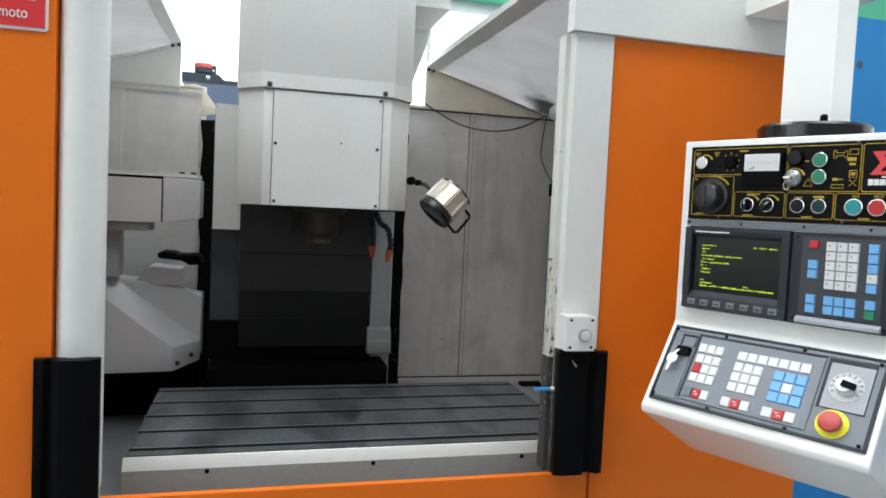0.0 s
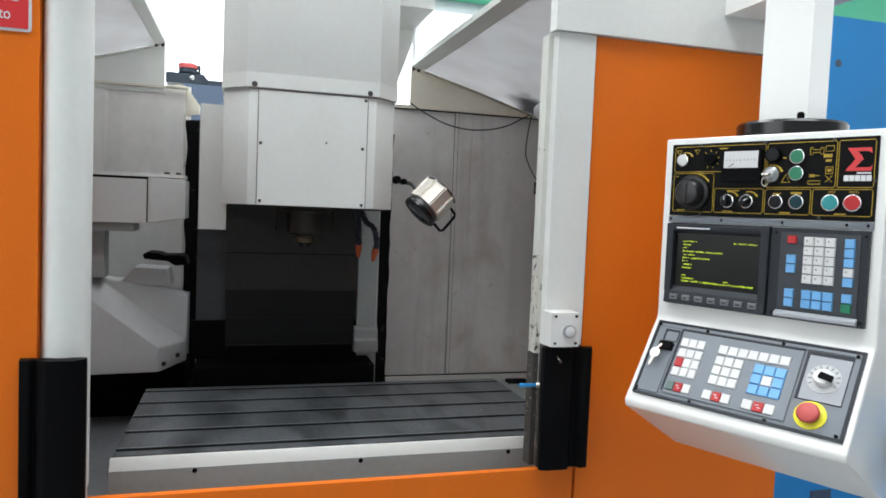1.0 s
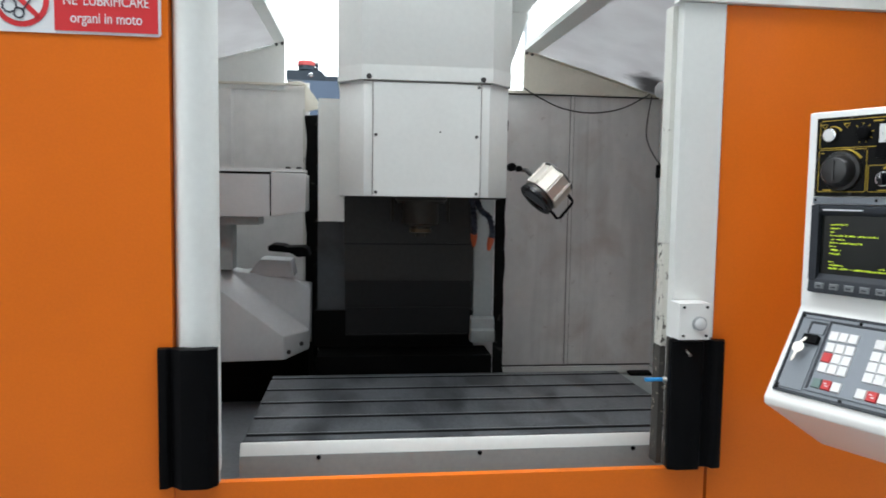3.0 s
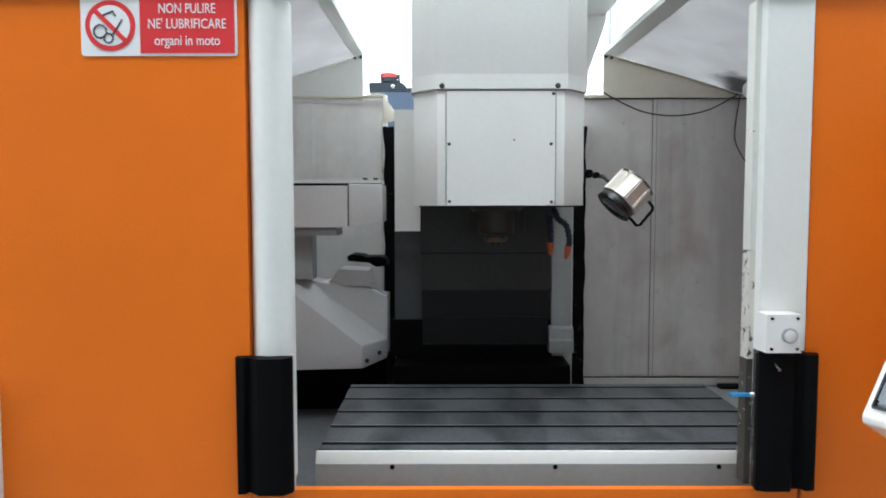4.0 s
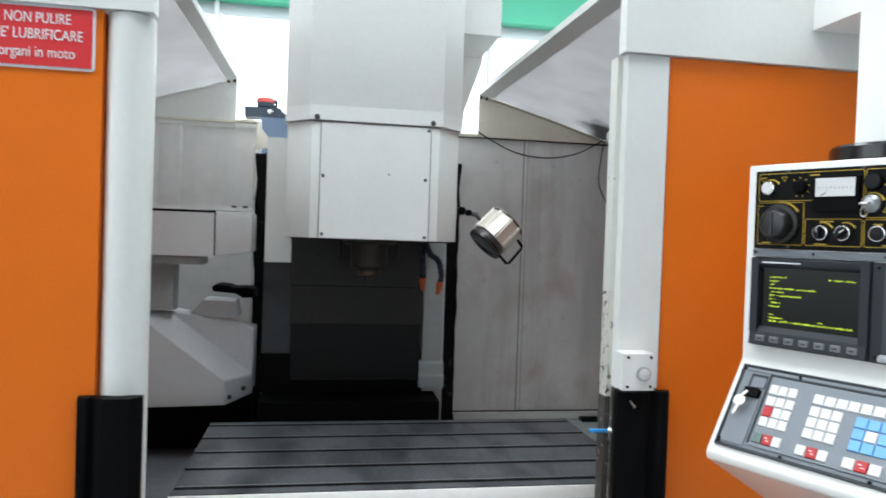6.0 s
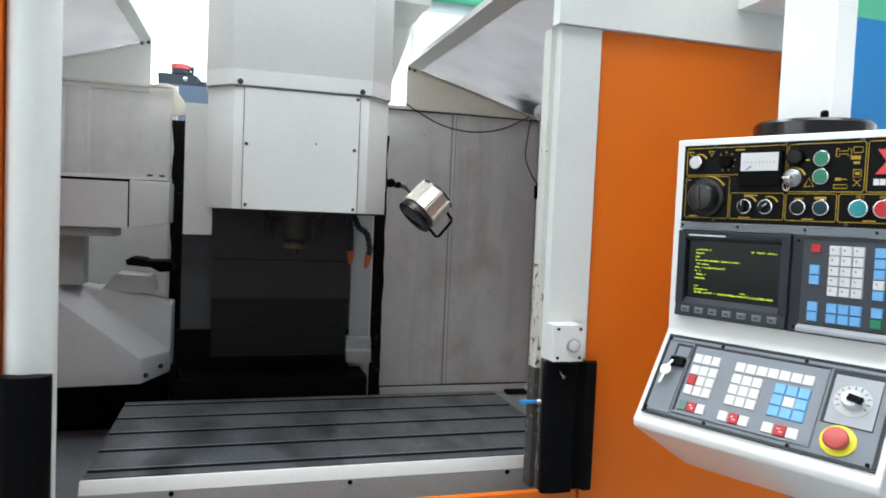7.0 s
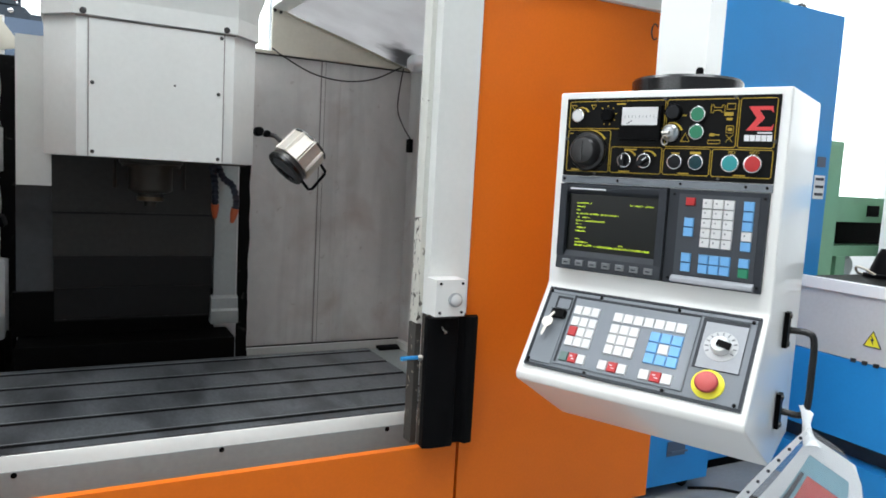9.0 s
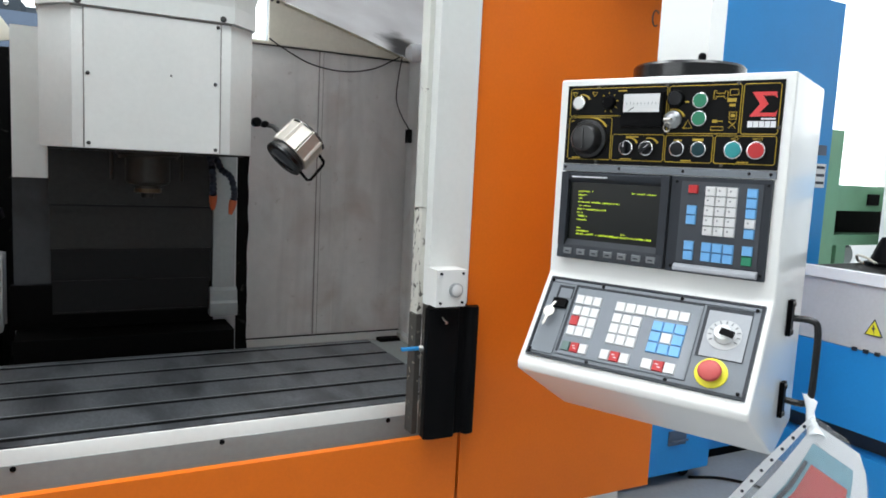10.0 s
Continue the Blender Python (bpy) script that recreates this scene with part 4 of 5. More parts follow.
def pendant_case():
    x0, x1 = -0.027, 0.470
    # profile in (y, z), y into the case
    side = [(0.0, 0.206), (0.0, -0.236), (-0.126, -0.431), (-0.124, -0.447), (0.122, -0.586), (0.285, -0.548), (0.285, 0.206)]
    c = part("case", prism(side, x0, x1, 'x', 0.006, 3), PANEL_WHITE, pendant, "white sheet-metal case")
    # swivel disc, riser and the arm that carries the pendant
    part("swivel_disc", lathe((0.216, 0.14, 0.2065), (0, 0, 1), [(0, 0.118), (0.004, 0.121), (0.030, 0.121), (0.036, 0.116)], 40), GLOSS_BLACK, pendant, "glossy black swivel disc")
    part("lock_pin", lathe((0.27, 0.055, 0.242), (0, 0, 1), [(0, 0.008), (0.012, 0.008), (0.016, 0.005)], 12), BLACK, pendant)
    part("riser", box(0.160, 0.270, 0.090, 0.200, 0.243, 1.15, 0.012, 3), PANEL_WHITE, pendant, "white square riser tube")
    # side grab handle
    for z in (-0.285, -0.462):
        part("handle_foot", box(0.471, 0.480, 0.122, 0.148, z - 0.038, z + 0.038, 0.004), BLACK, pendant, "black handle foot")
        for k in (-0.03, 0.03):
            part("handle_screw", lathe((0.480, 0.135, z + k), (1, 0, 0), [(0, 0.006), (0.004, 0.005)], 10), DARK_STEEL, pendant)
    part("handle", tube(smooth_line([(0.482, 0.135, -0.285), (0.515, 0.135, -0.285), (0.529, 0.135, -0.300), (0.531, 0.135, -0.37), (0.529, 0.135, -0.447), (0.515, 0.135, -0.462), (0.482, 0.135, -0.462)], 5), 0.0072, 14), GLOSS_BLACK, pendant, "glossy black tubular grab handle")


def switch_panel():
    p = part("switch_panel", box(-0.006, 0.450, -0.004, -0.0005, 0.018, 0.191, 0.001), PANEL_BLACK, pendant, "black switch panel with yellow lines")

    def frame_line(a0, a1, b0, b1):
        bm = bmesh.new()
        t, r = 0.0008, 0.003
        pts = [(a0 + r, b0), (a1 - r, b0), (a1, b0 + r), (a1, b1 - r), (a1 - r, b1), (a0 + r, b1), (a0, b1 - r), (a0, b0 + r), (a0 + r, b0)]
        tube([(x, -0.0042, z) for x, z in pts], t, 6, bm)
        part("outline", bm, YELLOW, p)
    frame_line(0.002, 0.105, 0.028, 0.120)
    frame_line(0.002, 0.224, 0.124, 0.184)
    frame_line(0.109, 0.224, 0.028, 0.084)
    frame_line(0.228, 0.372, 0.087, 0.184)
    frame_line(0.228, 0.325, 0.028, 0.083)
    frame_line(0.329, 0.444, 0.028, 0.083)
    frame_line(0.376, 0.444, 0.087, 0.184)
    # rotary feed knob
    k = part("rotary_knob", lathe((0.054, -0.004, 0.073), (0, -1, 0), [(0, 0.043), (0.004, 0.044), (0.009, 0.042), (0.011, 0.035), (0.030, 0.031), (0.035, 0.027), (0.037, 0.013)], 40), KNOB_BLACK, p, "black ribbed rotary knob")
    part("knob_grip", box(0.0515, 0.0565, -0.0435, -0.041, 0.052, 0.094, 0.001), KNOB_BLACK, k)

    def arc(cx, cz, r, a0, a1, w=0.0016):
        pts = [(cx + r * math.cos(radians(a)), -0.0045, cz + r * math.sin(radians(a))) for a in np.linspace(a0, a1, 12)]
        part("scale_mark", tube(pts, [w * (0.5 + i / 11) for i in range(12)], 6), YELLOW, p)
    arc(0.054, 0.073, 0.0475, 95, 35, 0.002)
    push_button(p, 0.026, 0.152, 0.0155, KEY_WHITE, "white lit push button")
    arc(0.030, 0.150, 0.021, 110, 30)
    push_button(p, 0.096, 0.153, 0.0150, BLACK, "small black selector", ring=BLACK)
    for a in range(-40, 221, 40):
        part("scale_mark", box(-0.001, 0.001, -0.0048, -0.0038, 0.018, 0.022, 0), YELLOW, p, m=pose(0.094, 0, 0.153, 0, a, 0))
    # panel meter
    m = part("meter", box(0.128, 0.219, -0.016, -0.0035, 0.100, 0.171, 0.003), BLACK, p, "black panel meter with white scale")
    part("meter_face", box(0.134, 0.213, -0.0175, -0.0158, 0.1305, 0.1685, 0.001), KEY_WHITE, m)
    part("needle", tube([(0.146, -0.0182, 0.133), (0.158, -0.0182, 0.140)], 0.0008, 6), INK, m)
    for i in range(9):
        part("tick", box(0.141 + i * 0.008, 0.1418 + i * 0.008, -0.0182, -0.0174, 0.146, 0.151, 0), KEY_GREY, m)
    push_button(p, 0.243, 0.158, 0.0175, CAP_BLACK, "dark indicator lamp", ring=BLACK)
    # key switch with its key
    ks = part("key_switch", lathe((0.240, -0.004, 0.115), (0, -1, 0), [(0, 0.018), (0.007, 0.018), (0.010, 0.014), (0.015, 0.011), (0.017, 0.006)], 24), EDGE, p, "dull chrome key switch")
    part("key_blade", box(0.230, 0.245, -0.034, -0.020, 0.1132, 0.1168, 0.001), STEEL, ks)
    part("key_ring", tube([(0.238 + 0.007 * math.cos(a * 0.7), -0.032, 0.098 + 0.010 * math.sin(a * 0.7)) for a in range(10)], 0.0012, 6), STEEL, ks)
    arc(0.240, 0.113, 0.0235, 110, 20, 0.002)
    # hazard triangle
    tri = [(0.262, -0.0045, 0.098), (0.280, -0.0045, 0.098), (0.271, -0.0045, 0.115), (0.262, -0.0045, 0.098)]
    part("hazard_mark", tube(tri, 0.0011, 6), YELLOW, p)
    for z in (0.153, 0.117):
        push_button(p, 0.295, z, 0.0165, KEY_GREEN, "green push button")
    # line pictograms beside the green buttons: tool, holder, arrow, carousel
    def picto(*pts):
        part("pictogram", tube([(x, -0.0045, z) for x, z in pts], 0.0008, 5), YELLOW, p)
    picto((0.319, 0.172), (0.319, 0.156), (0.324, 0.156), (0.324, 0.161), (0.340, 0.161), (0.340, 0.157), (0.346, 0.157), (0.346, 0.171), (0.340, 0.171), (0.340, 0.167), (0.324, 0.167), (0.324, 0.172), (0.319, 0.172))
    picto((0.350, 0.174), (0.366, 0.174), (0.366, 0.163), (0.350, 0.163), (0.350, 0.174))
    picto((0.352, 0.130), (0.366, 0.130), (0.366, 0.116), (0.352, 0.116), (0.352, 0.130))
    picto((0.318, 0.094), (0.342, 0.094), (0.342, 0.101), (0.318, 0.101), (0.318, 0.094))
    picto((0.352, 0.112), (0.366, 0.098), (0.352, 0.098), (0.366, 0.112))
    # small yellow legends: plain bars
    for x0, x1, z0, z1 in ((0.262, 0.270, 0.150, 0.153), (0.346, 0.363, 0.150, 0.157), (0.351, 0.362, 0.141, 0.146), (0.320, 0.330, 0.109, 0.115), (0.330, 0.340, 0.111, 0.113), (0.355, 0.363, 0.120, 0.126),
                           (0.14, 0.168, 0.0775, 0.0805), (0.245, 0.262, 0.072, 0.0745), (0.284, 0.306, 0.072, 0.077), (0.262, 0.284, 0.030, 0.033), (0.374, 0.396, 0.030, 0.033), (0.13, 0.155, 0.030, 0.0325), (0.014, 0.034, 0.030, 0.033), (0.115, 0.135, 0.176, 0.179), (0.006, 0.014, 0.112, 0.114)):
        part("legend_bar", box(x0, x1, -0.0052, -0.0036, z0, z1, 0), YELLOW, p)
    for cx in (0.012, 0.060):
        part("mark", tube([(cx - 0.006, -0.0045, 0.176), (cx + 0.006, -0.0045, 0.176), (cx, -0.0045, 0.166), (cx - 0.006, -0.0045, 0.176)], 0.001, 6), YELLOW, p)
    for x, cap, r in ((0.144, CAP_BLACK, 0.0165), (0.189, CAP_BLACK, 0.0165), (0.255, CAP_BLACK, 0.0165), (0.299, material("dark_teal", (0.004, 0.035, 0.045), 0.35, spec=0.2), 0.0165)):
        b = push_button(p, x, 0.055, r, cap, "black selector switch in a chrome ring" if x < 0.2 else "dark push button in a chrome ring")
        if x < 0.2:
            tilt = pose(x, 0, 0.055, 0, 0 if x < 0.16 else 55, 0)
            part("lever", box(-0.0042, 0.0042, -0.027, -0.0155, -0.013, 0.013, 0.002), CAP_BLACK, b, "", tilt)
            part("index_line", box(-0.0008, 0.0008, -0.0276, -0.0268, 0.001, 0.012, 0), SIGN_WHITE, b, "", tilt)
            arc(x + 0.003, 0.055, 0.022, 110, 30, 0.0018)
    push_button(p, 0.367, 0.055, 0.0185, KEY_TEAL, "turquoise push button")
    push_button(p, 0.410, 0.055, 0.0185, KEY_RED, "red push button")
    lettering("legend_text", "NCI", 0.0078, YELLOW, p, pose(0.367, -0.0048, 0.0772))
    lettering("legend_text", "NCO", 0.0078, YELLOW, p, pose(0.410, -0.0048, 0.0772))
    # maker's badge as plain shapes
    em = [(0.3920, 0.168), (0.4360, 0.168), (0.4380, 0.156), (0.4320, 0.161), (0.4120, 0.161), (0.4230, 0.145), (0.4080, 0.128), (0.4360, 0.128), (0.4400, 0.133), (0.4380, 0.121), (0.3900, 0.121), (0.4080, 0.145)]
    part("badge_emblem", prism(em, -0.0056, -0.0036, 'y'), SIGN_RED, p, "red emblem")
    part("badge_bar", box(0.412, 0.438, -0.0054, -0.0036, 0.115, 0.118, 0), SIGN_WHITE, p)
    for i in range(5):
        part("badge_bar", box(0.388 + i * 0.0106, 0.3972 + i * 0.0106, -0.0054, -0.0036, 0.100, 0.112, 0), SIGN_WHITE, p)
    for x, z in ((0.068, 0.187), (0.222, 0.187), (0.365, 0.187), (0.0, 0.10), (0.446, 0.10), (0.073, 0.0235), (0.345, 0.0235)):
        part("screw", lathe((x, -0.004, z), (0, -1, 0), [(0, 0.004), (0.002, 0.003)], 10), DARK_STEEL, p)


def screen_unit():
    # grey rail, screen with soft keys, keyboard block
    part("rail", box(-0.006, 0.450, -0.006, -0.0005, 0.001, 0.0165, 0.001), PANEL_MID, pendant, "grey screwed rail")
    for x in (0.0, 0.13, 0.27, 0.40, 0.44):
        part("screw", lathe((x, -0.006, 0.0095), (0, -1, 0), [(0, 0.0032), (0.002, 0.0025)], 10), BLACK, pendant)

    s = part("screen_housing", prism([(-0.001, 0.0), (-0.018, -0.004), (-0.018, -0.018), (-0.004, -0.026), (-0.004, -0.152), (-0.018, -0.166), (-0.022, -0.196), (-0.001, -0.200)], 0.0, 0.248, 'x', 0.001, 1), PANEL_GREY, pendant, "dark grey screen housing")
    for a, b in ((0.0, 0.016), (0.232, 0.248)):
        part("cheek", box(a - 0.0005, b + 0.0005, -0.0195, -0.0012, -0.168, -0.002, 0.002), PANEL_GREY, s)
    part("caption_bar", box(0.025, 0.11, -0.0192, -0.0175, -0.0135, -0.0105, 0), SIGN_WHITE, s)
    g = part("screen", box(0.017, 0.231, -0.0065, -0.0042, -0.156, -0.022, 0), SCREEN, s, "dark screen with green text")
    # lines of text that cannot be read: bars of their length
    def row(x, z, w, h=0.0034):
        bm = bmesh.new()
        end = x + w
        while x < end:
            if random.random() > 0.13:
                tall = h * random.choice((1.0, 1.0, 0.8, 0.6))
                add_box(bm, x, x + 0.0009, -0.0072, -0.0063, z, z + tall)
                add_box(bm, x + 0.0011, x + 0.0027, -0.0072, -0.0063, z + random.choice((0.0, 0.5)) * tall, z + random.choice((0.75, 1.0)) * tall)
            x += 0.0037
        part("text_line", bm, PHOSPHOR, g)
    for z, w in ((-0.046, 0.036), (-0.054, 0.020), (-0.062, 0.012), (-0.070, 0.100), (-0.078, 0.030), (-0.086, 0.068), (-0.094, 0.018), (-0.102, 0.024), (-0.110, 0.028), (-0.128, 0.014), (-0.1355, 0.030)):
        row(0.038, z, w)
    row(0.165, -0.045, 0.052)
    row(0.038, -0.143, 0.175, 0.0042)
    row(0.145, -0.136, 0.018)
    for i in range(7):
        soft = key(s, 0.027 + i * 0.0325, -0.181, 0.021, 0.014, KEY_GREY, y=-0.0195, legend=False)
        part("legend", box(-0.005, 0.005, -0.0048, -0.0039, -0.002, 0.001, 0), PANEL_GREY, soft)
    k = part("key_housing", box(0.2515, 0.447, -0.012, -0.0008, -0.199, -0.001, 0.003), PANEL_GREY, pendant, "dark grey keyboard housing")
    part("key_bed", box(0.273, 0.432, -0.0135, -0.0115, -0.178, -0.010, 0.001), KEY_BED, k)
    part("key_shelf", prism([(-0.012, -0.180), (-0.024, -0.186), (-0.024, -0.194), (-0.012, -0.197)], 0.270, 0.435, 'x', 0.001, 1), DIAL_GREY, k, "pale grey key shelf")
    y = -0.0135
    for r in range(5):
        for c in range(3):
            key(k, 0.3325 + c * 0.0215, -0.0285 - r * 0.0200, 0.0208, 0.0193, KEY_WHITE, y)
    key(k, 0.2975, -0.026, 0.020, 0.017, KEY_RED, y)
    for z in (-0.0685, -0.0885):
        key(k, 0.2975, z, 0.0206, 0.0190, KEY_BLUE, y)
    for z in (-0.142, -0.162):
        key(k, 0.2975, z, 0.0206, 0.0190, KEY_BLUE, y)
        for c in range(3):
            key(k, 0.3335 + c * 0.0215, z, 0.0206, 0.0190, KEY_BLUE, y)
    for i, mat in enumerate((KEY_BLUE, KEY_BLUE, KEY_BLUE, KEY_WHITE, KEY_BLUE)):
        key(k, 0.4125, -0.0285 - i * 0.0200, 0.0206, 0.0190, mat, y)
    key(k, 0.4125, -0.142, 0.0206, 0.0190, KEY_BLUE, y)
    key(k, 0.4125, -0.162, 0.0206, 0.0190, KEY_GREEN, y)
    for x in (0.262, 0.44):
        for z in (-0.012, -0.188):
            part("screw", lathe((x, -0.012, z), (0, -1, 0), [(0, 0.003), (0.0015, 0.0025)], 10), BLACK, k)


def operator_panel():
    p = part("operator_panel", box(-0.016, 0.452, -0.004, -0.0005, -0.203, 0.002, 0.0015), PANEL_MID, pendant, "grey sloping operator panel", LOW)
    for a, b, c, d in ((-0.016, 0.452, -0.003, 0.002), (-0.016, 0.452, -0.203, -0.197), (-0.016, -0.011, -0.196, -0.004), (0.446, 0.452, -0.196, -0.004)):
        part("rim", box(a, b, -0.008, -0.0042, c, d, 0.001), PANEL_GREY, p)
    part("rail", box(-0.008, 0.444, -0.0065, -0.0042, -0.0115, -0.0045, 0.0008), PANEL_MID, p)
    part("key_cover", box(-0.008, 0.046, -0.0065, -0.0042, -0.192, -0.075, 0.001), PANEL_MID, p)
    part("slot", box(0.010, 0.048, -0.0058, -0.0040, -0.050, -0.018, 0.001), PANEL_GREY, p)
    part("slot_label", box(0.016, 0.046, -0.0066, -0.0056, -0.050, -0.025, 0), PANEL_MID, p)
    lock = part("key_lock", box(0.012, 0.044, -0.018, -0.0042, -0.077, -0.057, 0.003), BLACK, p, "black lock with a key in it")
    part("key_head", lathe((0.015, -0.024, -0.096), (0, -1, 0), [(0, 0.013), (0.002, 0.013)], 20), STEEL, lock)
    part("key_blade", prism([(0.012, -0.106), (0.018, -0.106), (0.015, -0.128), (0.011, -0.133), (0.009, -0.126)], -0.026, -0.024, 'y'), STEEL, lock)
    part("key_shank", tube([(0.020, -0.018, -0.068), (0.016, -0.025, -0.086)], 0.003, 8), STEEL, lock)
    bed = part("membrane", box(0.057, 0.332, -0.0058, -0.0041, -0.182, -0.017, 0.001), MEMBRANE, p, "grey membrane keypad")
    # top and left rims are darker: the recess shadow put into their colour
    for a, b, c, d in ((0.052, 0.337, -0.0165, -0.012), (0.052, 0.057, -0.184, -0.017), (0.332, 0.337, -0.184, -0.017), (0.052, 0.337, -0.187, -0.1825)):
        part("rim", box(a, b, -0.0075, -0.0042, c, d, 0.0008), PANEL_GREY if a < 0.06 and c > -0.185 else PANEL_MID, bed)
    y, h = -0.0056, 0.0248
    def put(x0, w, z, mat):
        """Key caps side by side from x0; mat may be one material or one a key."""
        for c, m in enumerate(mat):
            key(bed, x0 + (c + 0.5) * w, z, w - 0.0007, h - 0.0007, m, y, legend=False)
    W, R, B = KEY_WHITE, KEY_RED, KEY_BLUE
    put(0.061, 0.0205, -0.048, (W, W, W))
    put(0.1555, 0.0230, -0.050, (W,) * 7)
    for r in range(3):
        z = -0.0765 - r * 0.0252
        put(0.0625, 0.0205, z, (R if r == 1 else W, W, W))
        put(0.1560, 0.0218, z - 0.002, (W, W, W))
        put(0.2450, 0.0236, z - 0.004, (B, W if r == 1 else B, B))
    for x0, w, z, first in ((0.0620, 0.0205, -0.166, KEY_DARK_GREEN), (0.1530, 0.0218, -0.168, W), (0.2440, 0.0236, -0.169, W)):
        put(x0, w, z, (first, R, W))
        part("legend", box(x0 + 1.25 * w, x0 + 1.55 * w, -0.0101, -0.0094, z + 0.002, z + 0.004, 0), SIGN_WHITE, bed)
        part("legend", box(x0 + 1.45 * w, x0 + 1.75 * w, -0.0101, -0.0094, z - 0.004, z - 0.002, 0), SIGN_WHITE, bed)
    # override dial
    # dark backing left visible at top and left as the recess shadow
    part("dial_recess_shade", box(0.343, 0.433, -0.0058, -0.0041, -0.128, -0.014, 0.002), PANEL_GREY, p)
    part("dial_plate", box(0.350, 0.432, -0.0072, -0.0056, -0.127, -0.024, 0.001), DIAL_GREY, p)
    d = part("dial_scale", lathe((0.389, -0.0072, -0.075), (0, -1, 0), [(0, 0.033), (0.001, 0.033)], 36), TANK_GREY, p, "light grey dial scale")
    for a in range(-120, 121, 24):
        part("tick", box(-0.0012, 0.0012, -0.0092, -0.0080, 0.024, 0.031, 0), KEY_GREY, d, m=pose(0.389, 0, -0.075, 0, a, 0))
    part("dial_knob", lathe((0.389, -0.008, -0.075), (0, -1, 0), [(0, 0.020), (0.012, 0.018), (0.016, 0.016)], 28), SIGN_WHITE, d, "white dial knob")
    part("dial_pointer", box(-0.004, 0.022, -0.030, -0.022, -0.0065, 0.0065, 0.002), BLACK, d, m=pose(0.389, 0, -0.075, 0, 12, 0))
    # emergency stop
    r = part("stop_ring", lathe((0.382, -0.0042, -0.160), (0, -1, 0), [(0, 0.0315), (0.002, 0.0315), (0.003, 0.030)], 40), LIME, p, "yellow emergency stop ring")
    part("stop_collar", lathe((0.382, -0.0062, -0.160), (0, -1, 0), [(0, 0.018), (0.006, 0.016)], 28), BLACK, r)
    part("stop_button", lathe((0.382, -0.0115, -0.160), (0, -1, 0), [(0, 0.019), (0.003, 0.0215), (0.009, 0.0225), (0.013, 0.020), (0.016, 0.013), (0.017, 0.004)], 36), STOP_RED, r, "faded red mushroom stop button")
    for x, z in ((-0.009, -0.008), (0.115, -0.008), (0.29, -0.008), (0.438, -0.010), (-0.009, -0.188), (-0.009, -0.196), (0.438, -0.192), (0.13, -0.1945), (0.30, -0.1945)):
        part("screw", lathe((x, -0.006, z), (0, -1, 0), [(0, 0.0042), (0.003, 0.0032)], 10), BLACK, p)


def overhead_arm():
    g = thing("pendant_arm", "white overhead arm carrying the control pendant", "arm")
    part("arm", box(1.10, 1.30, -0.30, -0.014, 2.19, 2.36, 0.008), PANEL_WHITE, g, "white box-section arm")
    part("arm", box(0.965, 1.30, -0.46, -0.302, 2.745, 2.90, 0.008), PANEL_WHITE, g)
    part("strut", box(1.19, 1.29, -0.44, -0.302, 2.362, 2.744, 0.006), PANEL_WHITE, g)


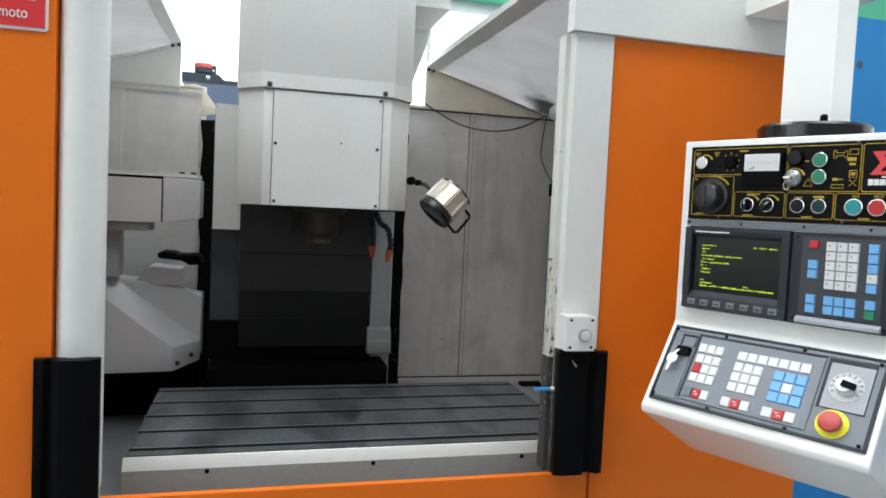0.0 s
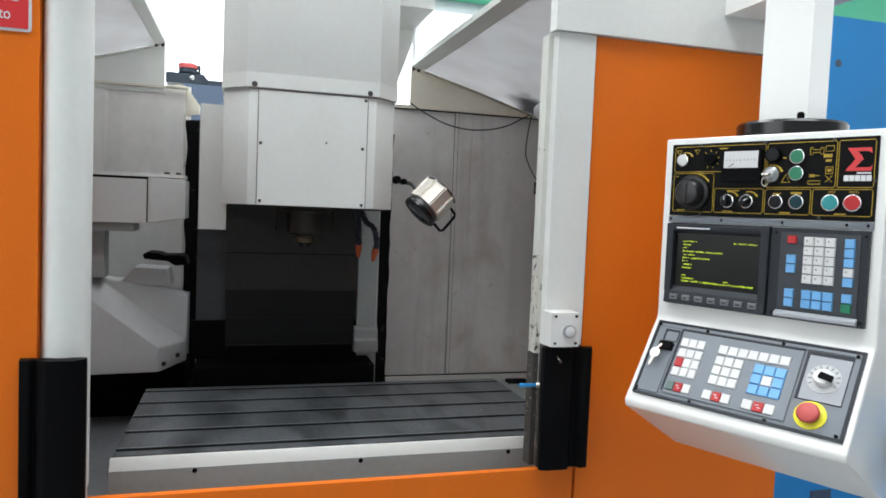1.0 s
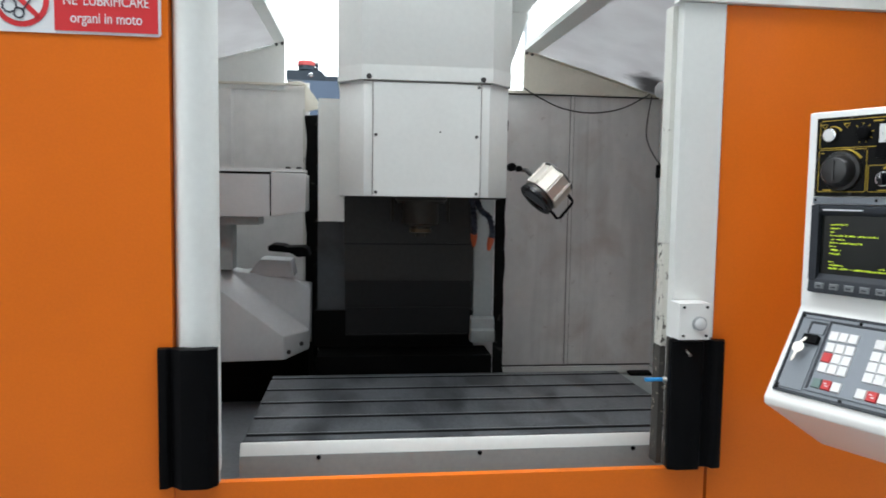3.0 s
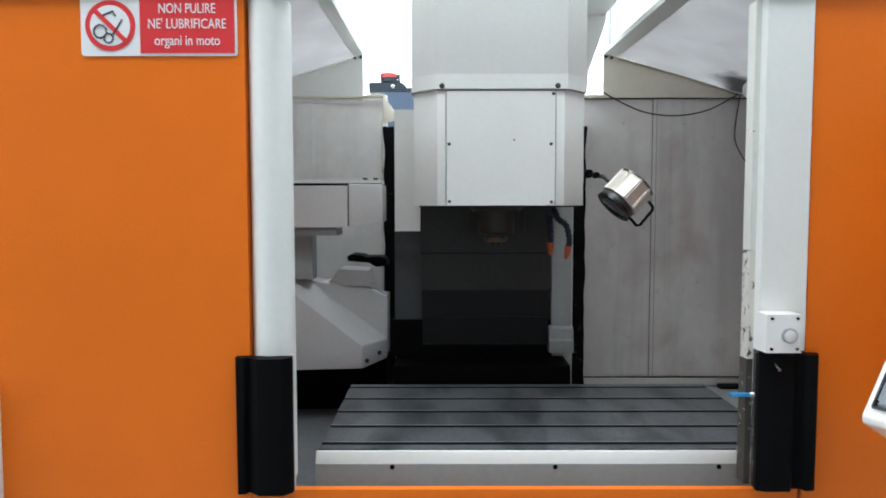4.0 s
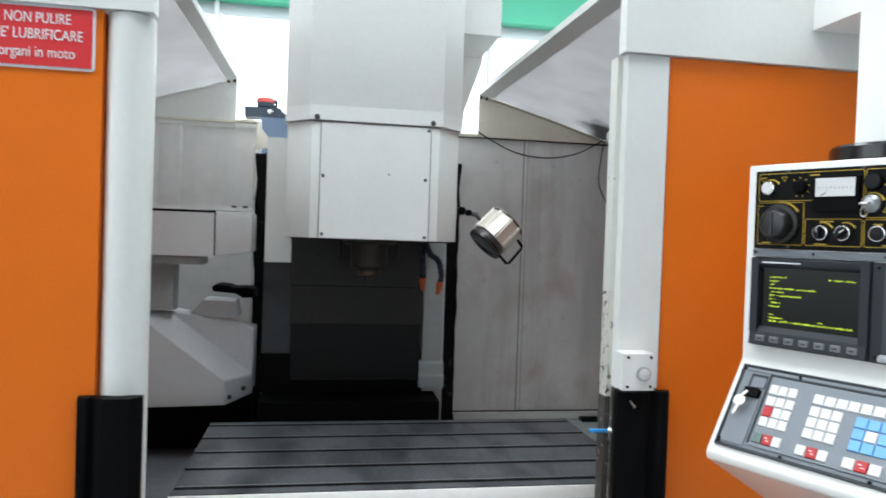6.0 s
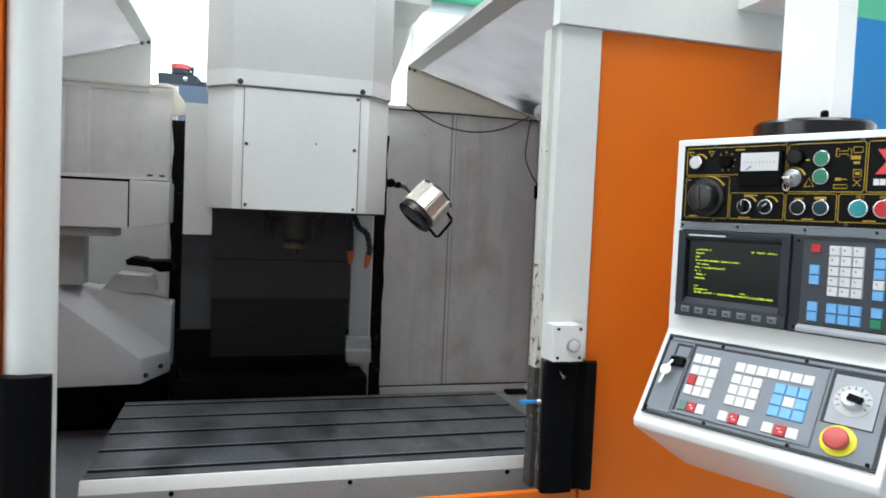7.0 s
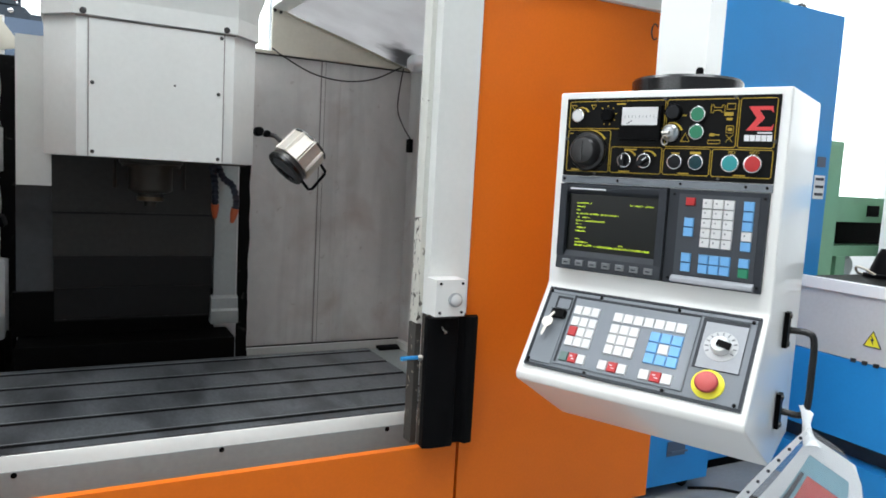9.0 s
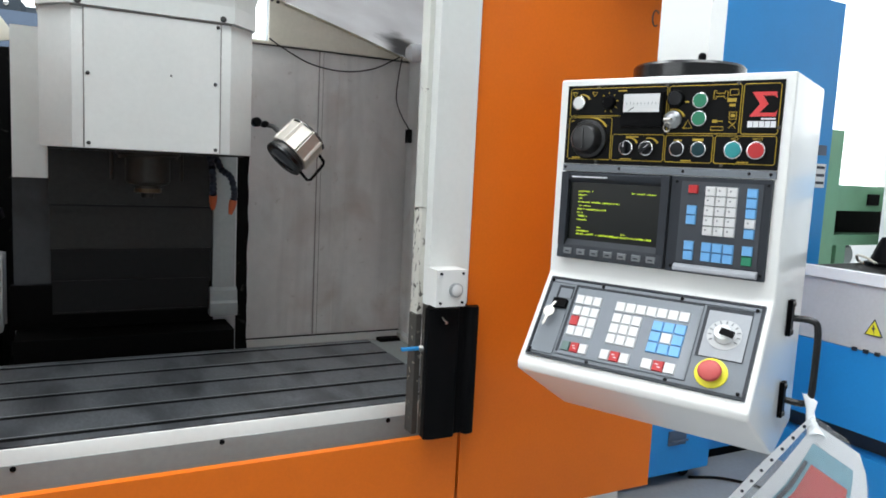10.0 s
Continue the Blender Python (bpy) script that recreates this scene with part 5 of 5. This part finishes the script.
def document_sleeve():
    """Clear punched sleeve with papers, tied to the grab handle; the pendant's frame."""
    g = thing("document_sleeve", "clear punched plastic sleeve of papers hung on the handle", "document sleeve", PENDANT)

    def sheet(w0, w1, h0, h1, lift, bow, nx=10, nz=12, thick=0.0012):
        bm = bmesh.new()
        rows = []
        for k in range(2):
            grid = []
            for j in range(nz + 1):
                for i in range(nx + 1):
                    a, b = w0 + (w1 - w0) * i / nx, h0 + (h1 - h0) * j / nz
                    a *= 0.30 + 0.70 * min(1.0, (-b / 0.16) ** 0.55 if b < 0 else 0)
                    y = lift + bow * math.sin(a * 9 + 0.4) * 0.5 + bow * 0.6 * math.sin(b * 8 + a * 4) - k * thick
                    grid.append(bm.verts.new((a, y, b)))
            rows.append(grid)
        s = nx + 1
        for k, grid in enumerate(rows):
            for j in range(nz):
                for i in range(nx):
                    q = (grid[j * s + i], grid[j * s + i + 1], grid[(j + 1) * s + i + 1], grid[(j + 1) * s + i])
                    bm.faces.new(q if k else q[::-1])
        return bm
    m = pose(0.546, 0.11, -0.475, 8, 30, 10)
    part("sleeve", sheet(-0.02, 0.225, -0.34, 0.0, -0.011, 0.016), SLEEVE, g, "crinkled clear plastic sleeve", m)
    part("paper", sheet(0.016, 0.218, -0.338, -0.014, -0.004, 0.016), PAPER, g, "white printed sheets", m)
    part("photo", sheet(0.045, 0.175, -0.265, -0.050, -0.0065, 0.016), PRINT_BLUE, g, "colour photograph", m)
    part("photo_block", sheet(0.066, 0.165, -0.285, -0.090, -0.0085, 0.016), PRINT_RED, g, "red block in the photograph", m)
    part("print_bar", sheet(0.048, 0.058, -0.20, -0.09, -0.0085, 0.016), INK, g, "", m)
    part("binding_strip", sheet(-0.018, 0.000, -0.34, -0.01, -0.0125, 0.016), PAPER, g, "white punched binding strip", m)
    for i in range(9):
        b = -0.028 - i * 0.034
        a = -0.008
        y = -0.0135 + 0.016 * math.sin(a * 9 + 0.4) * 0.5 + 0.016 * 0.6 * math.sin(b * 8 + a * 4)
        part("punch_hole", lathe((a * (0.30 + 0.70 * min(1.0, (-b / 0.16) ** 0.55)), y - 0.001, b), (0, 1, 0), [(0, 0.0036), (0.001, 0.0036)], 12), INK, g, "", m)
    # gathered plastic neck knotted round the handle's lower bend
    neck, rings = bmesh.new(), []
    path = [(0.520, 0.132, -0.440), (0.531, 0.128, -0.455), (0.534, 0.122, -0.472), (0.538, 0.118, -0.490), (0.550, 0.112, -0.512)]
    for i, (q, rad) in enumerate(zip(path, (0.007, 0.012, 0.008, 0.010, 0.017))):
        rings.append([neck.verts.new(Vector(q) + Vector((math.cos(k * math.pi / 8), 0.75 * math.sin(k * math.pi / 8), 0.25 * math.sin(k * math.pi / 4 + i))) * rad * (1 + 0.32 * noise.noise((k * 1.7, i * 2.3, 0)))) for k in range(16)])
    for p, q in zip(rings, rings[1:]):
        for k in range(16):
            neck.faces.new((p[k], p[(k + 1) % 16], q[(k + 1) % 16], q[k]))
    neck.faces.new(rings[0])
    neck.faces.new(rings[-1][::-1])
    part("tie", neck, PAPER, g, "crumpled white plastic knot")


pendant_case()
switch_panel()
screen_unit()
operator_panel()
overhead_arm()
document_sleeve()


# ---- what stands round the machine ----
def blue_cabinets():
    g = thing("electrical_cabinet", "tall blue steel electrical cabinet", "cabinet")
    part("body", box(2.30, 3.805, 1.15, 1.75, 0.06, 2.653, 0.006), BLUE, g)
    part("foot", box(2.35, 3.74, 1.17, 1.70, 0.0, 0.059, 0.004), BLACK, g, "black plinth")
    part("door_gap", box(2.305, 3.785, 1.1475, 1.1495, 1.02, 1.026, 0), BLACK, g)
    lab = part("label", box(3.68, 3.775, 1.146, 1.1495, 1.58, 1.72, 0.001), SIGN_WHITE, g, "white paper label")
    for z in (1.69, 1.645, 1.60):
        part("print_bar", box(3.69, 3.765, 1.1445, 1.1462, z, z + 0.016, 0), INK, lab)
    part("label", box(3.69, 3.765, 1.146, 1.1495, 1.77, 1.83, 0.001), BLUE_GREY, g)
    part("lifting_eye", tube([(3.60, 1.30 + 0.035 * math.cos(t), 2.685 + 0.035 * math.sin(t)) for t in np.linspace(0, 6.28, 16)], 0.009, 8), DARK_STEEL, g, "steel lifting eye")
    c = thing("blue_trolley", "low blue steel cabinet on casters with pull handle", "cabinet")
    part("body", box(1.95, 2.797, 0.97, 1.14, 0.07, 0.75, 0.008), BLUE, c)
    part("handle", box(2.490, 2.612, 0.962, 0.9695, 0.222, 0.298, 0.004), BLUE_GREY, c, "recessed pull handle")
    part("handle_bar", tube([(2.498, 0.961, 0.245), (2.498, 0.942, 0.252), (2.604, 0.942, 0.252), (2.604, 0.961, 0.245)], 0.005, 8), BLUE_GREY, c)
    for x in (2.05, 2.70):
        w = part("caster", lathe((x, 1.035, 0.035), (0, 1, 0), [(0, 0.030), (0.004, 0.034), (0.03, 0.034), (0.034, 0.030)], 20), RUBBER, c)
        part("fork", box(x - 0.02, x + 0.02, 1.028, 1.076, 0.05, 0.069, 0.002), DARK_STEEL, w)
    part("mark", lathe((2.66, 1.148, 2.42), (0, 1, 0), [(0, 0.02), (0.001, 0.02)], 14), BLUE_GREY, g)


def coolant_tank():
    g = thing("coolant_unit", "grey and blue coolant tank unit with warning label", "coolant tank")
    x0, x1, y0, y1 = 3.40, 4.7, -1.2, 1.05
    part("lower_body", box(x0 + 0.01, x1, y0, y1, 0.0, 0.205, 0.01), BLUE, g, "blue lower body")
    # set-back box whose dark grey stands for the shadow in the gap
    part("plinth_gap", box(x0 + 0.12, x1, y0 + 0.1, y1, 0.206, 0.322, 0.004), DIM_GREY, g)
    part("body", box(x0, x1, y0, y1, 0.323, 0.752, 0.012), BLUE, g, "blue steel body")
    u = part("upper_body", box(x0 + 0.004, x1, y0, y1, 0.755, 1.095, 0.008), TANK_GREY, g, "light grey upper body")
    part("rim", box(x0 - 0.01, x0 + 0.04, y0, y1, 1.097, 1.155, 0.006), SIGN_WHITE, g, "white rim")
    part("lid", box(x0 + 0.045, x1, y0, y1, 1.097, 1.135, 0.003), SHADOW_PAN, g, "dark open top")
    for y in (0.62, 0.56, 0.50):
        part("hinge", box(x0 - 0.008, x0 + 0.003, y - 0.012, y + 0.012, 0.745, 0.765, 0.002), DARK_STEEL, g)
    t = part("hazard_label", prism([(0.492, 0.846), (0.576, 0.846), (0.534, 0.922)], x0 + 0.0015, x0 + 0.0035, 'x'), LIME, u, "yellow electric hazard triangle")
    part("hazard_edge", tube([(x0 + 0.001, 0.489, 0.844), (x0 + 0.001, 0.579, 0.844), (x0 + 0.001, 0.534, 0.926), (x0 + 0.001, 0.489, 0.844)], 0.0032, 6), INK, t)
    part("hazard_bolt", prism([(0.542, 0.900), (0.526, 0.877), (0.535, 0.877), (0.529, 0.855), (0.546, 0.884), (0.537, 0.884)], x0 - 0.001, x0 + 0.0015, 'x'), INK, t)
    p = thing("pump", "black pump with a pale cable on the tank", "pump")
    part("motor", lathe((4.06, 0.90, 1.136), (0, 0, 1), [(0, 0.11), (0.02, 0.11), (0.025, 0.085), (0.13, 0.05), (0.17, 0.03)], 24), BLACK, p)
    part("cable", tube(smooth_line([(3.97, 0.88, 1.143), (3.93, 0.94, 1.185), (3.94, 1.00, 1.190), (4.00, 1.02, 1.150), (4.06, 0.98, 1.143)], 6), 0.008, 8), CREAM, p)


def green_lathe():
    g = thing("green_machine", "green lathe in the hall behind", "lathe")
    part("bed", box(6.6, 10.2, 3.5, 4.2, 1.33, 1.62, 0.01), GREEN, g, "green cross beam")
    part("rail", box(6.6, 10.2, 3.5, 4.2, 0.93, 1.05, 0.01), GREEN, g)
    part("bay", box(6.62, 10.18, 3.8, 4.15, 1.052, 1.328, 0), SHADOW_PAN, g, "dark bay under the beam")
    part("post", box(6.75, 7.40, 3.45, 4.25, 0.0, 2.22, 0.012), GREEN, g, "green upright")
    part("leg", box(7.55, 7.72, 3.5, 4.2, 0.0, 0.929, 0.01), GREEN, g)
    part("leg", box(9.8, 10.1, 3.5, 4.2, 0.0, 0.929, 0.01), GREEN, g)
    part("window", box(8.02, 8.24, 3.485, 3.4995, 1.40, 1.53, 0.004), SHADOW_PAN, g)
    part("drum", lathe((7.85, 3.55, 0.80), (0, 1, 0), [(0, 0.10), (0.02, 0.128), (0.3, 0.128)], 24), OILY_SHADED_WHITE, g)
    w = thing("white_machine", "long white machine enclosure with a blue window band", "machine")
    part("body", box(8.0, 9.6, -2.6, 3.30, 0.0, 2.27, 0.02), SIGN_WHITE, w)
    part("window", box(7.985, 7.9995, -2.4, 3.10, 1.51, 1.785, 0.004), KEY_BLUE, w, "pale blue window band")


def rear_tower():
    g = thing("blue_grey_machine", "blue-grey machine standing behind the column", "machine")
    part("tower", box(-0.74, 0.6, 5.0, 5.9, 0.0, 2.64, 0.01), BLUE_GREY, g)
    v = thing("pneumatic_valve", "black valve block with a red cap", "valve")
    part("block", box(-0.89, -0.57, 5.02, 5.2, 2.645, 2.735, 0.008), NAVY, v)
    part("stem", lathe((-0.71, 5.1, 2.735), (0, 0, 1), [(0, 0.062), (0.012, 0.078), (0.05, 0.078)], 24), NAVY, v)
    part("cap", lathe((-0.71, 5.1, 2.786), (0, 0, 1), [(0, 0.08), (0.004, 0.083), (0.035, 0.083), (0.045, 0.07)], 24), STOP_RED, v, "red plastic cap")
    for z in (2.755, 2.80):
        part("fitting", lathe((-0.645, 5.09, z), (1, 0, 0), [(0, 0.016), (0.02, 0.016), (0.024, 0.024), (0.045, 0.024)], 12), NAVY, v, "dark hose fitting")
    part("gauge", lathe((-0.665, 5.02, 2.695), (0, -1, 0), [(0, 0.020), (0.010, 0.020), (0.012, 0.014)], 18), CHROME, v, "small chrome gauge")
    part("shoulder", prism([(-0.59, 2.735), (-0.57, 2.735), (-0.53, 2.69), (-0.53, 2.645), (-0.59, 2.645)], 5.03, 5.19, 'y', 0.004), NAVY, v)
    part("pipe_block", box(-0.529, -0.36, 5.04, 5.18, 2.645, 2.690, 0.006), NAVY, v)


def left_box():
    g = thing("white_cabinet", "white rounded cabinet beside the machine", "cabinet")
    part("body", box(-1.95, -1.36, 0.0, 0.5, 0.0, 1.16, 0.015, 3), PANEL_WHITE, g)
    part("lid", box(-1.95, -1.288, -0.045, -0.002, 0.0, 1.170, 0.014, 3), PANEL_WHITE, g, "rounded white front")


blue_cabinets()
solid("floor_cable", tube(smooth_line([(2.70, 1.0, 0.008), (2.85, 0.93, 0.008), (2.95, 0.80, 0.008), (3.0, 0.62, 0.008), (3.2, 0.45, 0.008)], 8), 0.008, 8), RUBBER, "thin black cable lying on the floor", "cable")
coolant_tank()
green_lathe()
rear_tower()
left_box()
